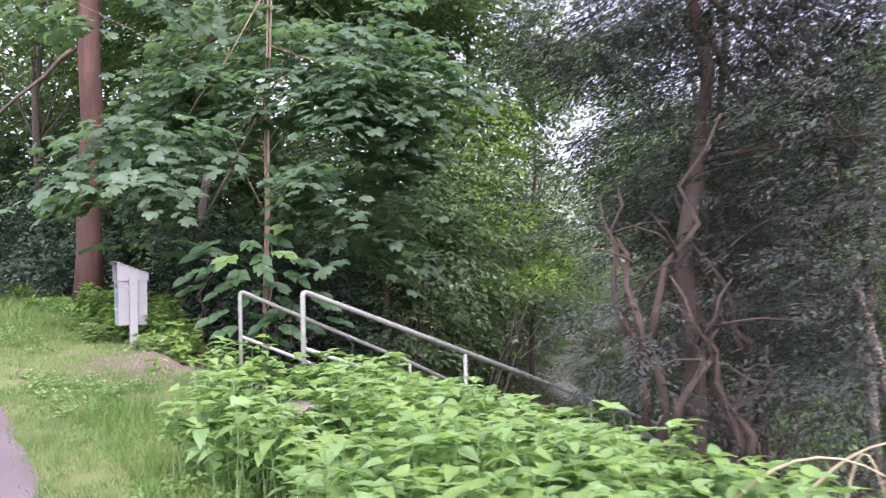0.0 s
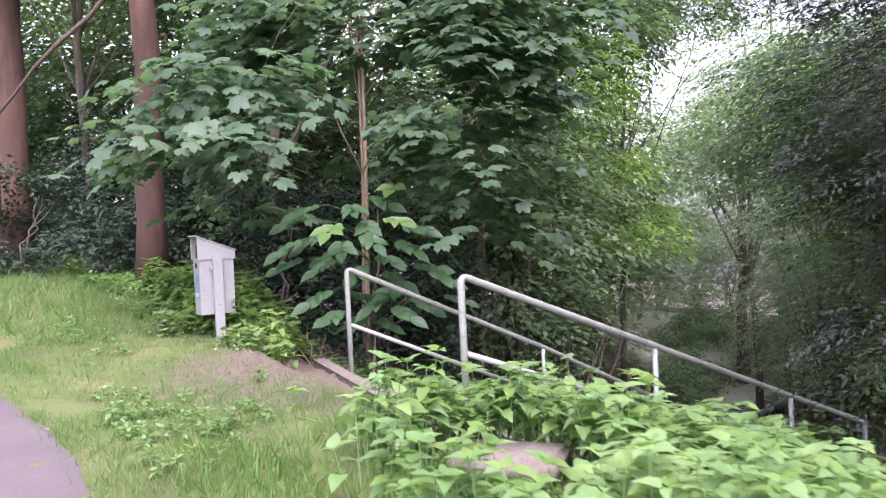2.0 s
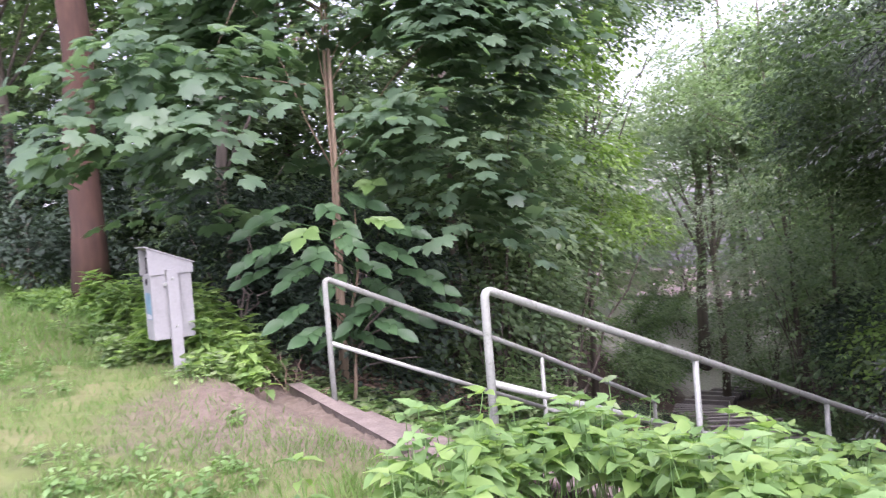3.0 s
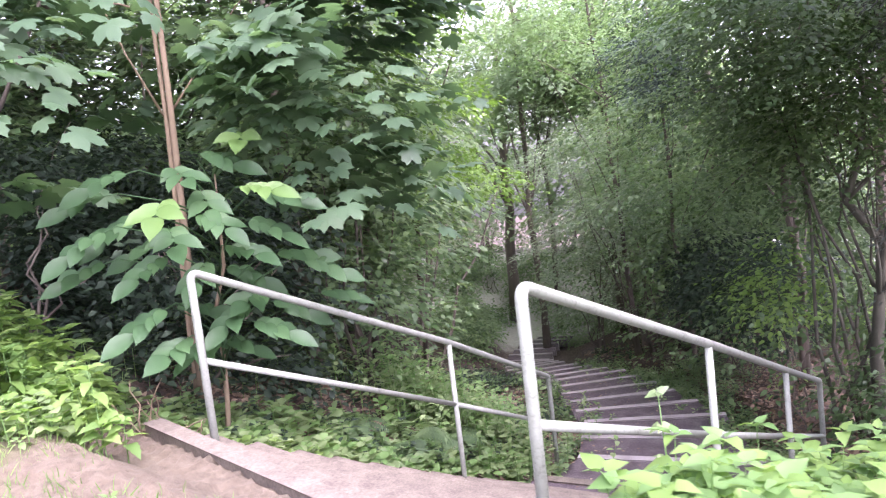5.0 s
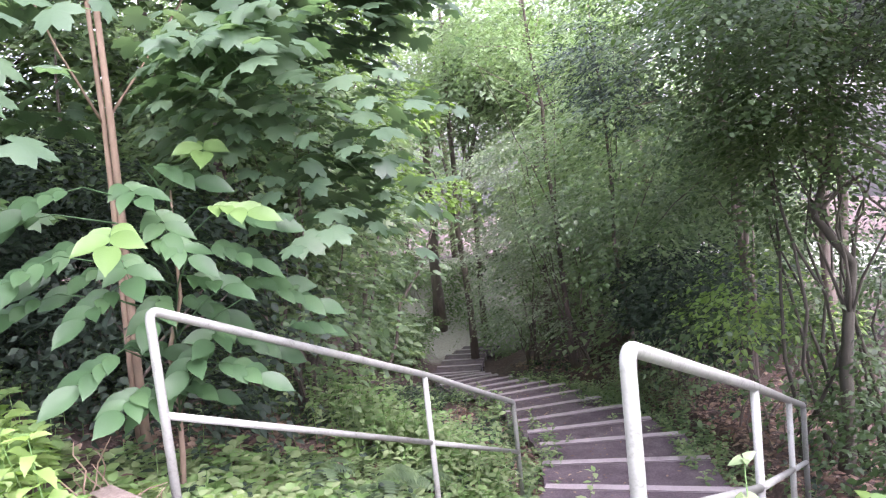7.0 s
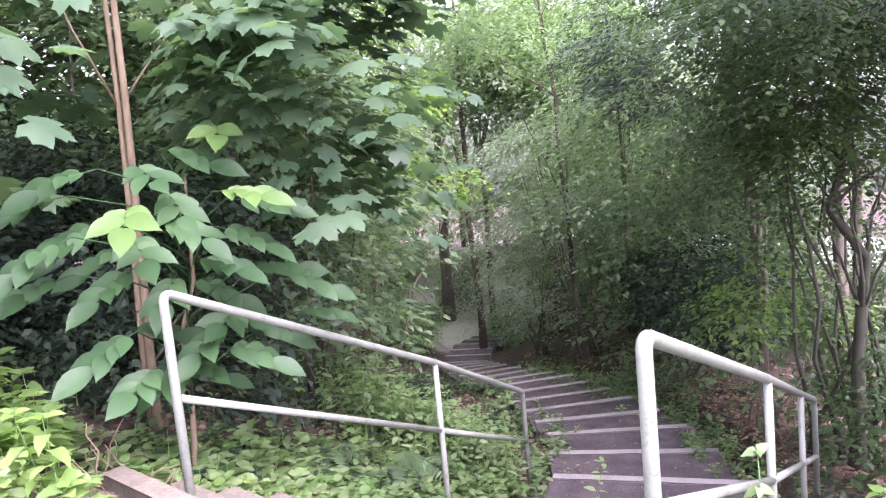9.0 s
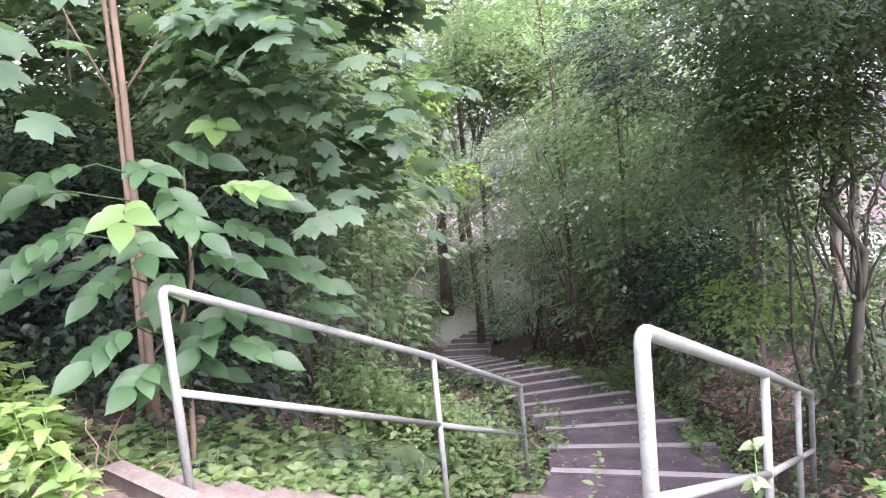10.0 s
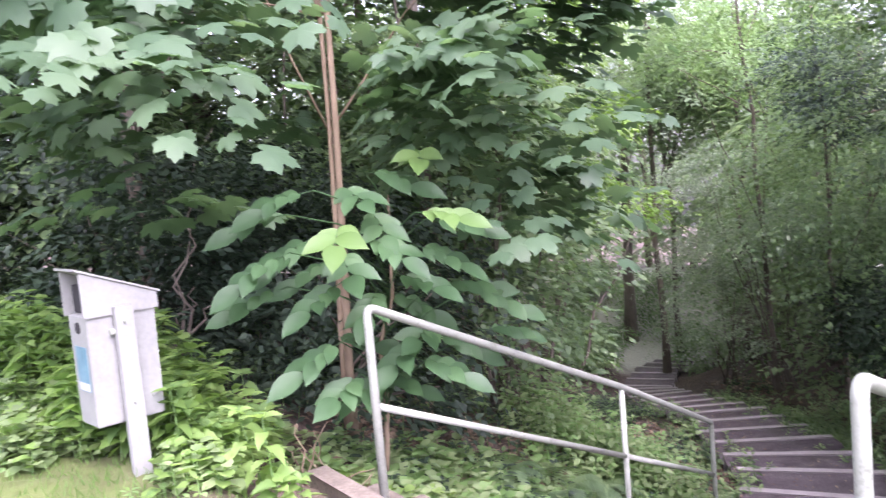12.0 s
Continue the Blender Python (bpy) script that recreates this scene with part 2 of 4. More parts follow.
# the flight's side lines: left and right end of an edge, and its height
UPPER = 12
def stair_edge(k):
    """Ends and height of step edge k: 0 to 12 between the rails, 13 on down the wooded slope."""
    if k <= UPPER:
        s = 0.07 * k if k <= 10 else (0.7 + 0.11 * (k - 10) if k <= 11 else 0.81 + 0.19 * (k - 11))
        a = Vector((-3.09, 10.80)) * (1 - s) ** 2 + Vector((-0.95, 11.85)) * 2 * s * (1 - s) + Vector((1.30, 13.72)) * s * s
        b = Vector((-1.95, 8.25)) * (1 - s) ** 2 + Vector((0.45, 9.75)) * 2 * s * (1 - s) + Vector((2.90, 12.35)) * s * s
        return a, b, 0.53 - 2.15 * k / UPPER
    marks = ((12, 1.30, 13.72, 2.90, 12.35), (14, 2.35, 15.66, 4.11, 14.74), (16, 3.02, 17.59, 4.78, 17.08), (19, 4.0, 20.59, 5.6, 20.28),
             (23, 4.44, 24.32, 5.95, 24.1), (26, 5.34, 27.14, 6.5, 26.4), (29, 7.31, 30.71, 8.4, 29.9), (31, 8.9, 32.7, 9.9, 31.8))
    for m0, m1 in zip(marks, marks[1:]):
        if k <= m1[0]:
            s = (k - m0[0]) / (m1[0] - m0[0])
            v = [u * (1 - s) + w * s for u, w in zip(m0, m1)]
            return Vector(v[1:3]), Vector(v[3:5]), -1.62 - 0.17 * (k - 12)


STAIR_LINE = np.array([[*((stair_edge(k)[0] + stair_edge(k)[1]) / 2), stair_edge(k)[2]] for k in np.arange(0, 31.01, 0.25)])


def land(x, y):
    """Height of the ground, for arrays."""
    x, y = np.asarray(x, float), np.asarray(y, float)
    e, p = ep(x, y)
    ramp_up = 0.083 * (np.clip(p, -30, 17) + 5.34)
    fall = 0.2 * (np.sqrt((e - 2.2) ** 2 + 0.12) + (e - 2.2)) - 0.155 * (np.sqrt((e - 8.4) ** 2 + 0.8) + (e - 8.4))
    z = ramp_up - fall - 0.05 * np.maximum(0, e - 34) * (e < 60) - 1.3 * (e >= 60)
    z = z + 0.05 * np.sin(x * 1.3 + 0.6 * y) * soft_step(2.5, 4, e) + 0.12 * np.sin(x * 0.31) * np.cos(y * 0.27) * soft_step(4, 8, e)
    d = np.full(x.shape, 1e9)
    zs = np.zeros(x.shape)
    for cx, cy, cz in STAIR_LINE:
        q = (x - cx) ** 2 + (y - cy) ** 2
        near = q < d
        d, zs = np.where(near, q, d), np.where(near, cz, zs)
    d = np.sqrt(d)
    w = (1 - soft_step(1.3, 3.4 + 4.0 * soft_step(14, 20, y), d)) * soft_step(1.74, 2.3, e)
    down = (x + 2.52) * 0.905 + (y - 9.52) * 0.425
    cut = 0.26 * (1 - soft_step(1.3, 1.55, d)) * soft_step(-0.03, 0.09, down)
    return z * (1 - w) + (zs - cut) * w


def land1(x, y):
    return float(land(np.array([x]), np.array([y]))[0])


def part(name, bm, mat, parent=None, label="", smooth=False):
    """Links a bmesh as one mesh object, under parent if given."""
    me = bpy.data.meshes.new(name)
    bm.to_mesh(me)
    bm.free()
    for m in (mat if isinstance(mat, (list, tuple)) else (mat,)):
        me.materials.append(m)
    if smooth:
        me.polygons.foreach_set("use_smooth", [True] * len(me.polygons))
    ob = new(name, me)
    if parent is not None:
        ob.parent = parent
    if label:
        ob["label"] = label
    return ob


def array_mesh(name, verts, faces, mat, smooth=False, parent=None, mat_index=None):
    """A mesh object from arrays: verts (n, 3), faces (m, 3 or 4)."""
    me = bpy.data.meshes.new(name)
    m, c = faces.shape
    me.vertices.add(len(verts))
    me.vertices.foreach_set("co", np.ascontiguousarray(verts, np.float32).ravel())
    me.loops.add(m * c)
    me.loops.foreach_set("vertex_index", np.ascontiguousarray(faces, np.int32).ravel())
    me.polygons.add(m)
    me.polygons.foreach_set("loop_start", np.arange(0, m * c, c, dtype=np.int32))
    for k in (mat if isinstance(mat, (list, tuple)) else (mat,)):
        me.materials.append(k)
    if mat_index is not None:
        me.polygons.foreach_set("material_index", np.ascontiguousarray(mat_index, np.int32))
    if smooth:
        me.polygons.foreach_set("use_smooth", np.ones(m, bool))
    me.update()
    me.validate()
    ob = new(name, me)
    if parent is not None:
        ob.parent = parent
    return ob


def empty(name, place=(0, 0, 0)):
    ob = new(name)
    ob.location = place
    return ob


def under(ob, holder):
    """Puts a mesh built in world metres under a holder without moving it."""
    ob.parent = holder
    ob.matrix_parent_inverse = Matrix.Translation(-holder.location)
    return ob


def grid(xs, ys):
    gx, gy = np.meshgrid(xs, ys)
    nx, ny = len(xs), len(ys)
    i = np.arange(nx - 1)[None, :] + nx * np.arange(ny - 1)[:, None]
    f = np.stack([i, i + 1, i + 1 + nx, i + nx], -1).reshape(-1, 4)
    return gx.ravel(), gy.ravel(), f


# ---- ground, path, stairs ----
far_steps = np.array([24, 32, 45, 70, 110, 180, 300, 500.0])
xs = np.concatenate([-far_steps[::-1] - 6, np.arange(-28, -10, 1.0), np.arange(-10, 8, 0.2), np.arange(8, 27, 0.8), far_steps + 8])
ys = np.concatenate([-far_steps[::-1], np.arange(-20, -2, 1.0), np.arange(-2, 17, 0.2), np.arange(17, 44, 0.6), far_steps + 22])
xs = np.concatenate([xs, np.arange(-3.7, -0.9, 0.05)])
ys = np.concatenate([ys, np.arange(7.7, 11.3, 0.05)])
xs, ys = np.unique(np.round(xs, 3)), np.unique(np.round(ys, 3))
gx, gy, gf = grid(xs, ys)
ge, gp = ep(gx, gy)
gz = land(gx, gy) + 0.015 * rng.standard_normal(len(gx)) * (np.abs(gx) < 20) - 0.07 * soft_step(-2.9, -2.6, ge) * (1 - soft_step(-1.0, -0.7, ge))
ground = array_mesh("ground", np.stack([gx, gy, gz], 1), gf, SOIL, True)
tagged(ground, "grassy verge falling to a dark leaf-strewn wooded bank", "ground", kind="structure")

def path_edge(p):
    """How far the verge eats into the path, along it."""
    return -0.08 + 0.04 * np.sin(p * 1.3) + 0.02 * np.sin(p * 3.1 + 1) + 0.012 * np.sin(p * 9) - 0.3 * soft_step(2.8, 4.6, p) - 0.13 * np.maximum(0, p - 8)


pe, pp, pf = grid(np.linspace(-2.7, 0.0, 10), np.arange(-22, 30, 0.15))
wob = path_edge(pp)
pe2 = -2.7 + (pe + 2.7) * (2.7 + wob) / 2.7
px, py = xy(pe2, pp)
path = array_mesh("path", np.stack([px, py, land(px, py) + 0.028 - 0.012 * (np.abs(pe + 1.35) > 1.3)], 1), pf, ASPHALT, True)
tagged(path, "pinkish grey worn footpath beside the grass verge", "path", kind="structure")


def box_between(bm, a, b, width, z0, z1, chamfer=0.012, sag=0.0):
    """A bar from a to b (plan), of a width ahead of the line, from z0 up to z1, top edges chamfered."""
    a, b = Vector(a), Vector(b)
    d = (b - a).normalized()
    n = Vector((-d.y, d.x)) * width
    c = chamfer
    rings = []
    for q in (a, a.lerp(b, 0.33), a.lerp(b, 0.67), b):
        j = random.uniform(-sag, sag)
        nn = n.normalized()
        prof = ((0, z0), (0, z1 - c), (c, z1), (width - c, z1), (width, z1 - c), (width, z0))
        rings.append([bm.verts.new((q.x + nn.x * (w + j), q.y + nn.y * (w + j), z + j * 0.5)) for w, z in prof])
    for r0, r1 in zip(rings, rings[1:]):
        for i in range(6):
            bm.faces.new((r0[i], r0[(i + 1) % 6], r1[(i + 1) % 6], r1[i]))
    bm.faces.new(rings[0])
    bm.faces.new(rings[-1][::-1])
    bmesh.ops.recalc_face_normals(bm, faces=bm.faces)
    return bm


stairs = empty("outdoor_stairs", (-2.5, 9.5, 0.5))
tagged(stairs, "long outdoor stairs of trodden earth with pale step edgings", "stairs", kind="structure")
for k in range(0, 31):
    a0, b0, z = stair_edge(k)
    a1, b1, z1 = stair_edge(min(k + 1, 31))
    bm = bmesh.new()
    box_between(bm, a0, b0, -0.10, z - 0.26, z + (0.035 if k == 0 else 0.0), 0.014, 0.012)
    under(part("step_edging", bm, CONCRETE if k > 11 else SLEEPER), stairs)
    # tread behind the next edging: trodden earth, a little uneven
    uu, vv, tf = grid(np.linspace(0, 1, 14), np.linspace(0, 1, 6))
    A, B, C, D = (np.array(v) for v in (a0, b0, a1, b1))
    lift = z1 - 0.012
    P = (A[None] * (1 - uu[:, None]) + B[None] * uu[:, None]) * (1 - vv[:, None]) + (C[None] * (1 - uu[:, None]) + D[None] * uu[:, None]) * vv[:, None]
    zz = lift + 0.018 * rng.standard_normal(len(uu)) * (vv < 0.95) - 0.01 + (1 - vv) * (0.03 if k > UPPER else 0.0)
    under(array_mesh("tread", np.column_stack([P, zz]), tf, EARTH, True), stairs)


# ---- handrails, litter bin ----
def tube(bm, pts, radii, sides=10, cap=True):
    """A round tube through points, with a radius at each."""
    pts = [Vector(p) for p in pts]
    rings, side = [], None
    for i, p in enumerate(pts):
        d = (pts[min(i + 1, len(pts) - 1)] - pts[max(i - 1, 0)]).normalized()
        if side is None:
            side = d.orthogonal().normalized()
        side = (side - d * side.dot(d)).normalized()
        up = d.cross(side)
        r = radii[i] if isinstance(radii, (list, tuple)) else radii
        rings.append([bm.verts.new(p + (side * math.cos(a) + up * math.sin(a)) * r) for a in (2 * math.pi * j / sides for j in range(sides))])
    for r0, r1 in zip(rings, rings[1:]):
        for j in range(sides):
            bm.faces.new((r0[j], r0[(j + 1) % sides], r1[(j + 1) % sides], r1[j]))
    if cap:
        bm.faces.new(rings[0][::-1])
        bm.faces.new(rings[-1])
    return bm


def bend(a, corner, b, r, n=6):
    """Points round a corner with radius about r."""
    a, c, b = Vector(a), Vector(corner), Vector(b)
    p, q = c + (a - c).normalized() * r, c + (b - c).normalized() * r
    return [p * (1 - t) ** 2 + c * 2 * t * (1 - t) + q * t * t for t in (i / n for i in range(n + 1))]


def handrail(tops, label, mid_drop, post=0.024, rail=0.027):
    """Tube handrail down a flight: end posts bent into the top rail, posts between, one middle rail."""
    tops = [Vector(t) for t in tops]
    base = tops[0] - Vector((0, 0, 1.0))
    h = empty("handrail", base)
    tagged(h, label, "handrail", "stair handrails")
    feet = [Vector((t.x, t.y, min(t.z - 1.0, land1(t.x, t.y)) - 0.25)) for t in tops]
    line = [feet[0] + (tops[0] - feet[0]) * 0.1, tops[0] - Vector((0, 0, 0.35))]
    line += bend(tops[0] - Vector((0, 0, 0.3)), tops[0], tops[1], 0.07)
    line += [t.copy() for t in tops[1:-1]]
    line += bend(tops[-2], tops[-1], tops[-1] - Vector((0, 0, 0.3)), 0.05)
    line += [feet[-1]]
    line[0] = feet[0]
    bm = bmesh.new()
    tube(bm, line, rail, 14)
    under(part("top_rail", bm, GALV, smooth=True), h)
    for t, f in zip(tops[1:-1], feet[1:-1]):
        bm = bmesh.new()
        tube(bm, [f, t - Vector((0, 0, rail * 0.8))], post, 12)
        under(part("post", bm, GALV, smooth=True), h)
    for t0, t1 in zip(tops, tops[1:]):
        bm = bmesh.new()
        dz = Vector((0, 0, mid_drop))
        tube(bm, [t0 - dz + (t1 - t0).normalized() * rail * 0.7, t1 - dz - (t1 - t0).normalized() * post * 0.7], 0.023, 12)
        under(part("middle_rail", bm, GALV, smooth=True), h)
    return h


handrail(((-2.67, 10.66, 1.53), (-0.54, 12.22, 0.39), (1.17, 14.02, -0.67)), "grey galvanised tube handrail beside leafy bank", 0.59)
handrail(((-1.41, 8.12, 1.53), (0.22, 9.30, 0.78), (1.87, 10.68, 0.0), (3.05, 11.66, -0.55)), "weathered galvanised tube handrail standing in nettles", 0.57)


def litter_bin():
    base = Vector((-3.98, 10.42, land1(-3.98, 10.42)))
    h = empty("litter_bin", base)
    tagged(h, "grey sheet-metal litter bin with slanted hood on a post", "litter bin")
    # local axes: u across the broad side, w through the depth
    turn = Matrix.Translation(base) @ Matrix.Rotation(radians(BIN_TURN), 4, "Z")

    def add(name, bm, mat, label="", smooth=False):
        bm.transform(turn)
        return under(part(name, bm, mat, label=label, smooth=smooth), h)

    def prism(profile, x0, x1, bev=0.006):
        """Profile in (y, z), drawn out from x0 to x1."""
        bm = bmesh.new()
        l = [bm.verts.new((x0, y, z)) for y, z in profile]
        r = [bm.verts.new((x1, y, z)) for y, z in profile]
        n = len(profile)
        bm.faces.new(l[::-1])
        bm.faces.new(r)
        for i in range(n):
            bm.faces.new((l[i], l[(i + 1) % n], r[(i + 1) % n], r[i]))
        bmesh.ops.recalc_face_normals(bm, faces=bm.faces)
        bmesh.ops.bevel(bm, geom=bm.edges[:], offset=bev, segments=2, affect="EDGES")
        return bm

    # the long side runs along local x from the mouth (-x) to the low back edge (+x)
    body = prism(((-0.112, 0.25), (0.112, 0.25), (0.128, 0.82), (-0.128, 0.82)), -0.20, 0.15)
    add("bin_body", body, GREYPAINT)
    hood = bmesh.new()
    t = 0.012
    y0, y1 = -0.14, 0.14
    # side cheeks, sloping roof, back edge; open towards -x
    cheek = ((-0.215, 0.81), (0.165, 0.81), (0.165, 0.892), (-0.215, 1.04))
    for ya, yb in ((y0, y0 + t), (y1 - t, y1)):
        l = [hood.verts.new((x, ya, z)) for x, z in cheek]
        r = [hood.verts.new((x, yb, z)) for x, z in cheek]
        hood.faces.new(l)
        hood.faces.new(r[::-1])
        for i in range(4):
            hood.faces.new((l[i], l[(i + 1) % 4], r[(i + 1) % 4], r[i]))
    roof = ((-0.235, 1.05), (0.18, 0.889), (0.18, 0.900), (-0.235, 1.062))
    l = [hood.verts.new((x, y0 - 0.01, z)) for x, z in roof]
    r = [hood.verts.new((x, y1 + 0.01, z)) for x, z in roof]
    hood.faces.new(l)
    hood.faces.new(r[::-1])
    for i in range(4):
        hood.faces.new((l[i], l[(i + 1) % 4], r[(i + 1) % 4], r[i]))
    back = [hood.verts.new(v) for v in ((0.167, y0, 0.81), (0.167, y1, 0.81), (0.167, y1, 0.893), (0.167, y0, 0.893))]
    hood.faces.new(back)
    bmesh.ops.recalc_face_normals(hood, faces=hood.faces)
    add("hood", hood, GREYPAINT)
    # solid near-black block stands in for the shade under the hood
    mouth = prism(((-0.127, 0.822), (0.127, 0.822), (0.127, 0.965), (-0.127, 0.965)), -0.165, -0.06, 0.003)
    add("mouth", mouth, NEARBLACK, "near-black block painting the shade in the hood's opening")
    post = prism(((-0.18, -0.3), (-0.141, -0.3), (-0.141, 0.85), (-0.18, 0.85)), -0.075, 0.02, 0.004)
    add("post", post, GREYPAINT, "flat steel post on the bin's side")
    for z in (0.77, 0.36):
        b = bmesh.new()
        bmesh.ops.create_cone(b, segments=8, radius1=0.012, radius2=0.009, depth=0.014, cap_ends=True, matrix=Matrix.Translation((-0.028, -0.184, z)) @ Matrix.Rotation(radians(90), 4, "X"))
        add("bolt", b, GALV)
    clip = prism(((-0.16, 0.71), (-0.125, 0.71), (-0.125, 0.74), (-0.16, 0.74)), -0.1, -0.07, 0.003)
    add("latch", clip, GALV)
    # notices on the narrow face
    add("sticker", prism(((-0.085, 0.43), (0.06, 0.43), (0.065, 0.66), (-0.08, 0.66)), -0.2045, -0.201, 0.0005), STICKER, "faded blue notice")
    add("sticker", prism(((-0.08, 0.435), (0.055, 0.435), (0.055, 0.475), (-0.08, 0.475)), -0.2065, -0.2046, 0.0004), WHITE, "white strip of the notice")
    b = bmesh.new()
    bmesh.ops.create_cone(b, segments=12, radius1=0.03, radius2=0.03, depth=0.006, cap_ends=True, matrix=Matrix.Translation((-0.203, 0.0, 0.755)) @ Matrix.Rotation(radians(90), 4, "Y"))
    add("lock", b, NEARBLACK, "dark round lock")


litter_bin()


# ---- plants: leaf shapes, scattered leaves, trunks ----
def fan(outline, droop=0.0):
    """A leaf from half an outline of (width, length) from base to tip: folded on its midrib."""
    n = len(outline)
    v = [(0, y, -droop * y * y) for _, y in outline]
    v += [(w, y, 0.28 * w - droop * y * y) for w, y in outline]
    v += [(-w, y, 0.28 * w - droop * y * y) for w, y in outline]
    f = []
    for i in range(n - 1):
        f += [(i, n + i, n + i + 1), (i, n + i + 1, i + 1), (i, i + 1, 2 * n + i + 1), (i, 2 * n + i + 1, 2 * n + i)]
    f = [t for t in f if len({tuple(np.round(v[j], 5)) for j in t}) == 3]
    v = np.array(v)
    seen, remap, keep = {}, [], []
    for q in v:
        key = tuple(np.round(q, 5))
        if key not in seen:
            seen[key] = len(keep)
            keep.append(q)
        remap.append(seen[key])
    return np.array(keep), np.array([[remap[j] for j in t] for t in f])


OVAL = (np.array([(0, 0, 0), (0.26, 0.28, 0.06), (0.23, 0.64, 0.02), (0, 1.0, -0.14), (-0.23, 0.64, 0.02), (-0.26, 0.28, 0.06)]), np.array([(0, 1, 5), (1, 2, 4), (1, 4, 5), (2, 3, 4)]))
KITE = (np.array([(0, 0, 0), (0.3, 0.42, 0.06), (0, 1.0, -0.12), (-0.3, 0.42, 0.06)]), np.array([(0, 1, 2), (0, 2, 3)]))
NEEDLE = (np.array([(0, 0, 0), (0.14, 0.4, 0.03), (0, 1.0, -0.1), (-0.14, 0.4, 0.03)]), np.array([(0, 1, 2), (0, 2, 3)]))
BROAD = fan(((0, 0), (0.09, 0.05), (0.19, 0.2), (0.25, 0.38), (0.265, 0.54), (0.22, 0.72), (0.12, 0.89), (0.045, 0.98), (0, 1.07)), 0.22)
HEART = fan(((0, 0), (0.35, 0.13), (0.29, 0.5), (0, 1.0)), 0.32)
TOOTHED = fan(((0, 0), (0.3, 0.08), (0.35, 0.2), (0.29, 0.3), (0.31, 0.42), (0.22, 0.52), (0.23, 0.62), (0.11, 0.78), (0, 1.0)), 0.3)
ROUND = fan(((0, 0), (0.42, 0.2), (0.42, 0.7), (0, 0.95)), 0.1)
SLIM = fan(((0, 0), (0.13, 0.4), (0, 1.0)), 0.15)


def palm_leaf():
    """Five-lobed maple leaf, lobes pointed, tips drooping."""
    half = ((12, 0.96), (18, 1.0), (31, 0.68), (42, 0.86), (52, 1.08), (66, 0.9), (82, 0.92), (98, 0.68), (116, 0.86), (150, 0.5))
    polar = [(-a, r) for a, r in half[::-1]] + [(0, 1.18)] + list(half)
    v = [(0, 0.28, 0.03)]
    for a, r in polar:
        x, y = r * math.sin(radians(a)) * 0.66, 0.28 + r * math.cos(radians(a)) * 0.66
        v.append((x, y, -0.16 * r * r))
    v.append((0, 0.18, 0.0))
    n = len(polar)
    f = [(0, i, i + 1) for i in range(1, n)] + [(0, n, n + 1), (0, n + 1, 1)]
    return np.array(v), np.array(f)


PALM = palm_leaf()


def unit(v):
    return v / np.maximum(np.linalg.norm(v, axis=-1, keepdims=True), 1e-9)


def scatter(name, shape, places, axes, normals, sizes, mat, holder=None, mat_index=None, smooth=False):
    """Leaves as one mesh: each at its place, pointing along its axis, facing its normal."""
    tv, tf = shape
    ax = unit(axes)
    sd = unit(np.cross(ax, normals))
    nm = np.cross(sd, ax)
    s = sizes[:, None, None]
    verts = places[:, None, :] + s * (tv[None, :, 0, None] * sd[:, None, :] + tv[None, :, 1, None] * ax[:, None, :] + tv[None, :, 2, None] * nm[:, None, :])
    faces = tf[None] + (np.arange(len(places)) * len(tv))[:, None, None]
    mi = None if mat_index is None else np.repeat(mat_index, len(tf))
    ob = array_mesh(name, verts.reshape(-1, 3), faces.reshape(-1, 3), mat, smooth, mat_index=mi)
    if holder is not None:
        under(ob, holder)
    return ob


def sprays(origins, outward, m, length, width, droop, tilt=0.45, face=(0, -0.08, 0)):
    """Leaves set along both sides of drooping twigs, each spray lying in a plane of its own. Returns places, axes, normals."""
    n = len(origins)
    o = unit(outward * np.array((1, 1, 0.3)) + rng.normal(0, 0.12, (n, 3)))
    plane = unit(np.array((0, 0, 1.0)) + o * 0.13 + np.array(face) * 0.7 + rng.normal(0, tilt * 0.6, (n, 3)))
    sd = unit(np.cross(o, plane) + 1e-6)
    o = np.cross(plane, sd)
    t = (np.arange(m)[None, :] + rng.random((n, m))) / m
    sgn = np.where((np.arange(m)[None, :] + np.arange(n)[:, None]) % 2 == 0, -1.0, 1.0)
    ln = length * (0.55 + 0.9 * rng.random((n, 1)))
    off = sgn * width * (0.1 + 1.1 * rng.random((n, m)) ** 0.7) * np.sin(np.pi * np.clip(0.16 + 0.8 * t, 0, 1))
    pl = origins[:, None] + o[:, None] * (t * ln)[..., None] + sd[:, None] * off[..., None]
    pl[..., 2] -= droop * (t * t * ln * 0.8 + 0.35 * np.abs(off))
    pl += rng.normal(0, 0.022 * length, pl.shape)
    ax = o[:, None] * 0.75 + sd[:, None] * sgn[..., None] * 0.75 + rng.normal(0, 0.2, pl.shape)
    ax[..., 2] -= 0.1 + droop * t * 0.5
    nm = plane[:, None] + rng.normal(0, tilt * 0.7, pl.shape)
    return pl.reshape(-1, 3), ax.reshape(-1, 3), nm.reshape(-1, 3)


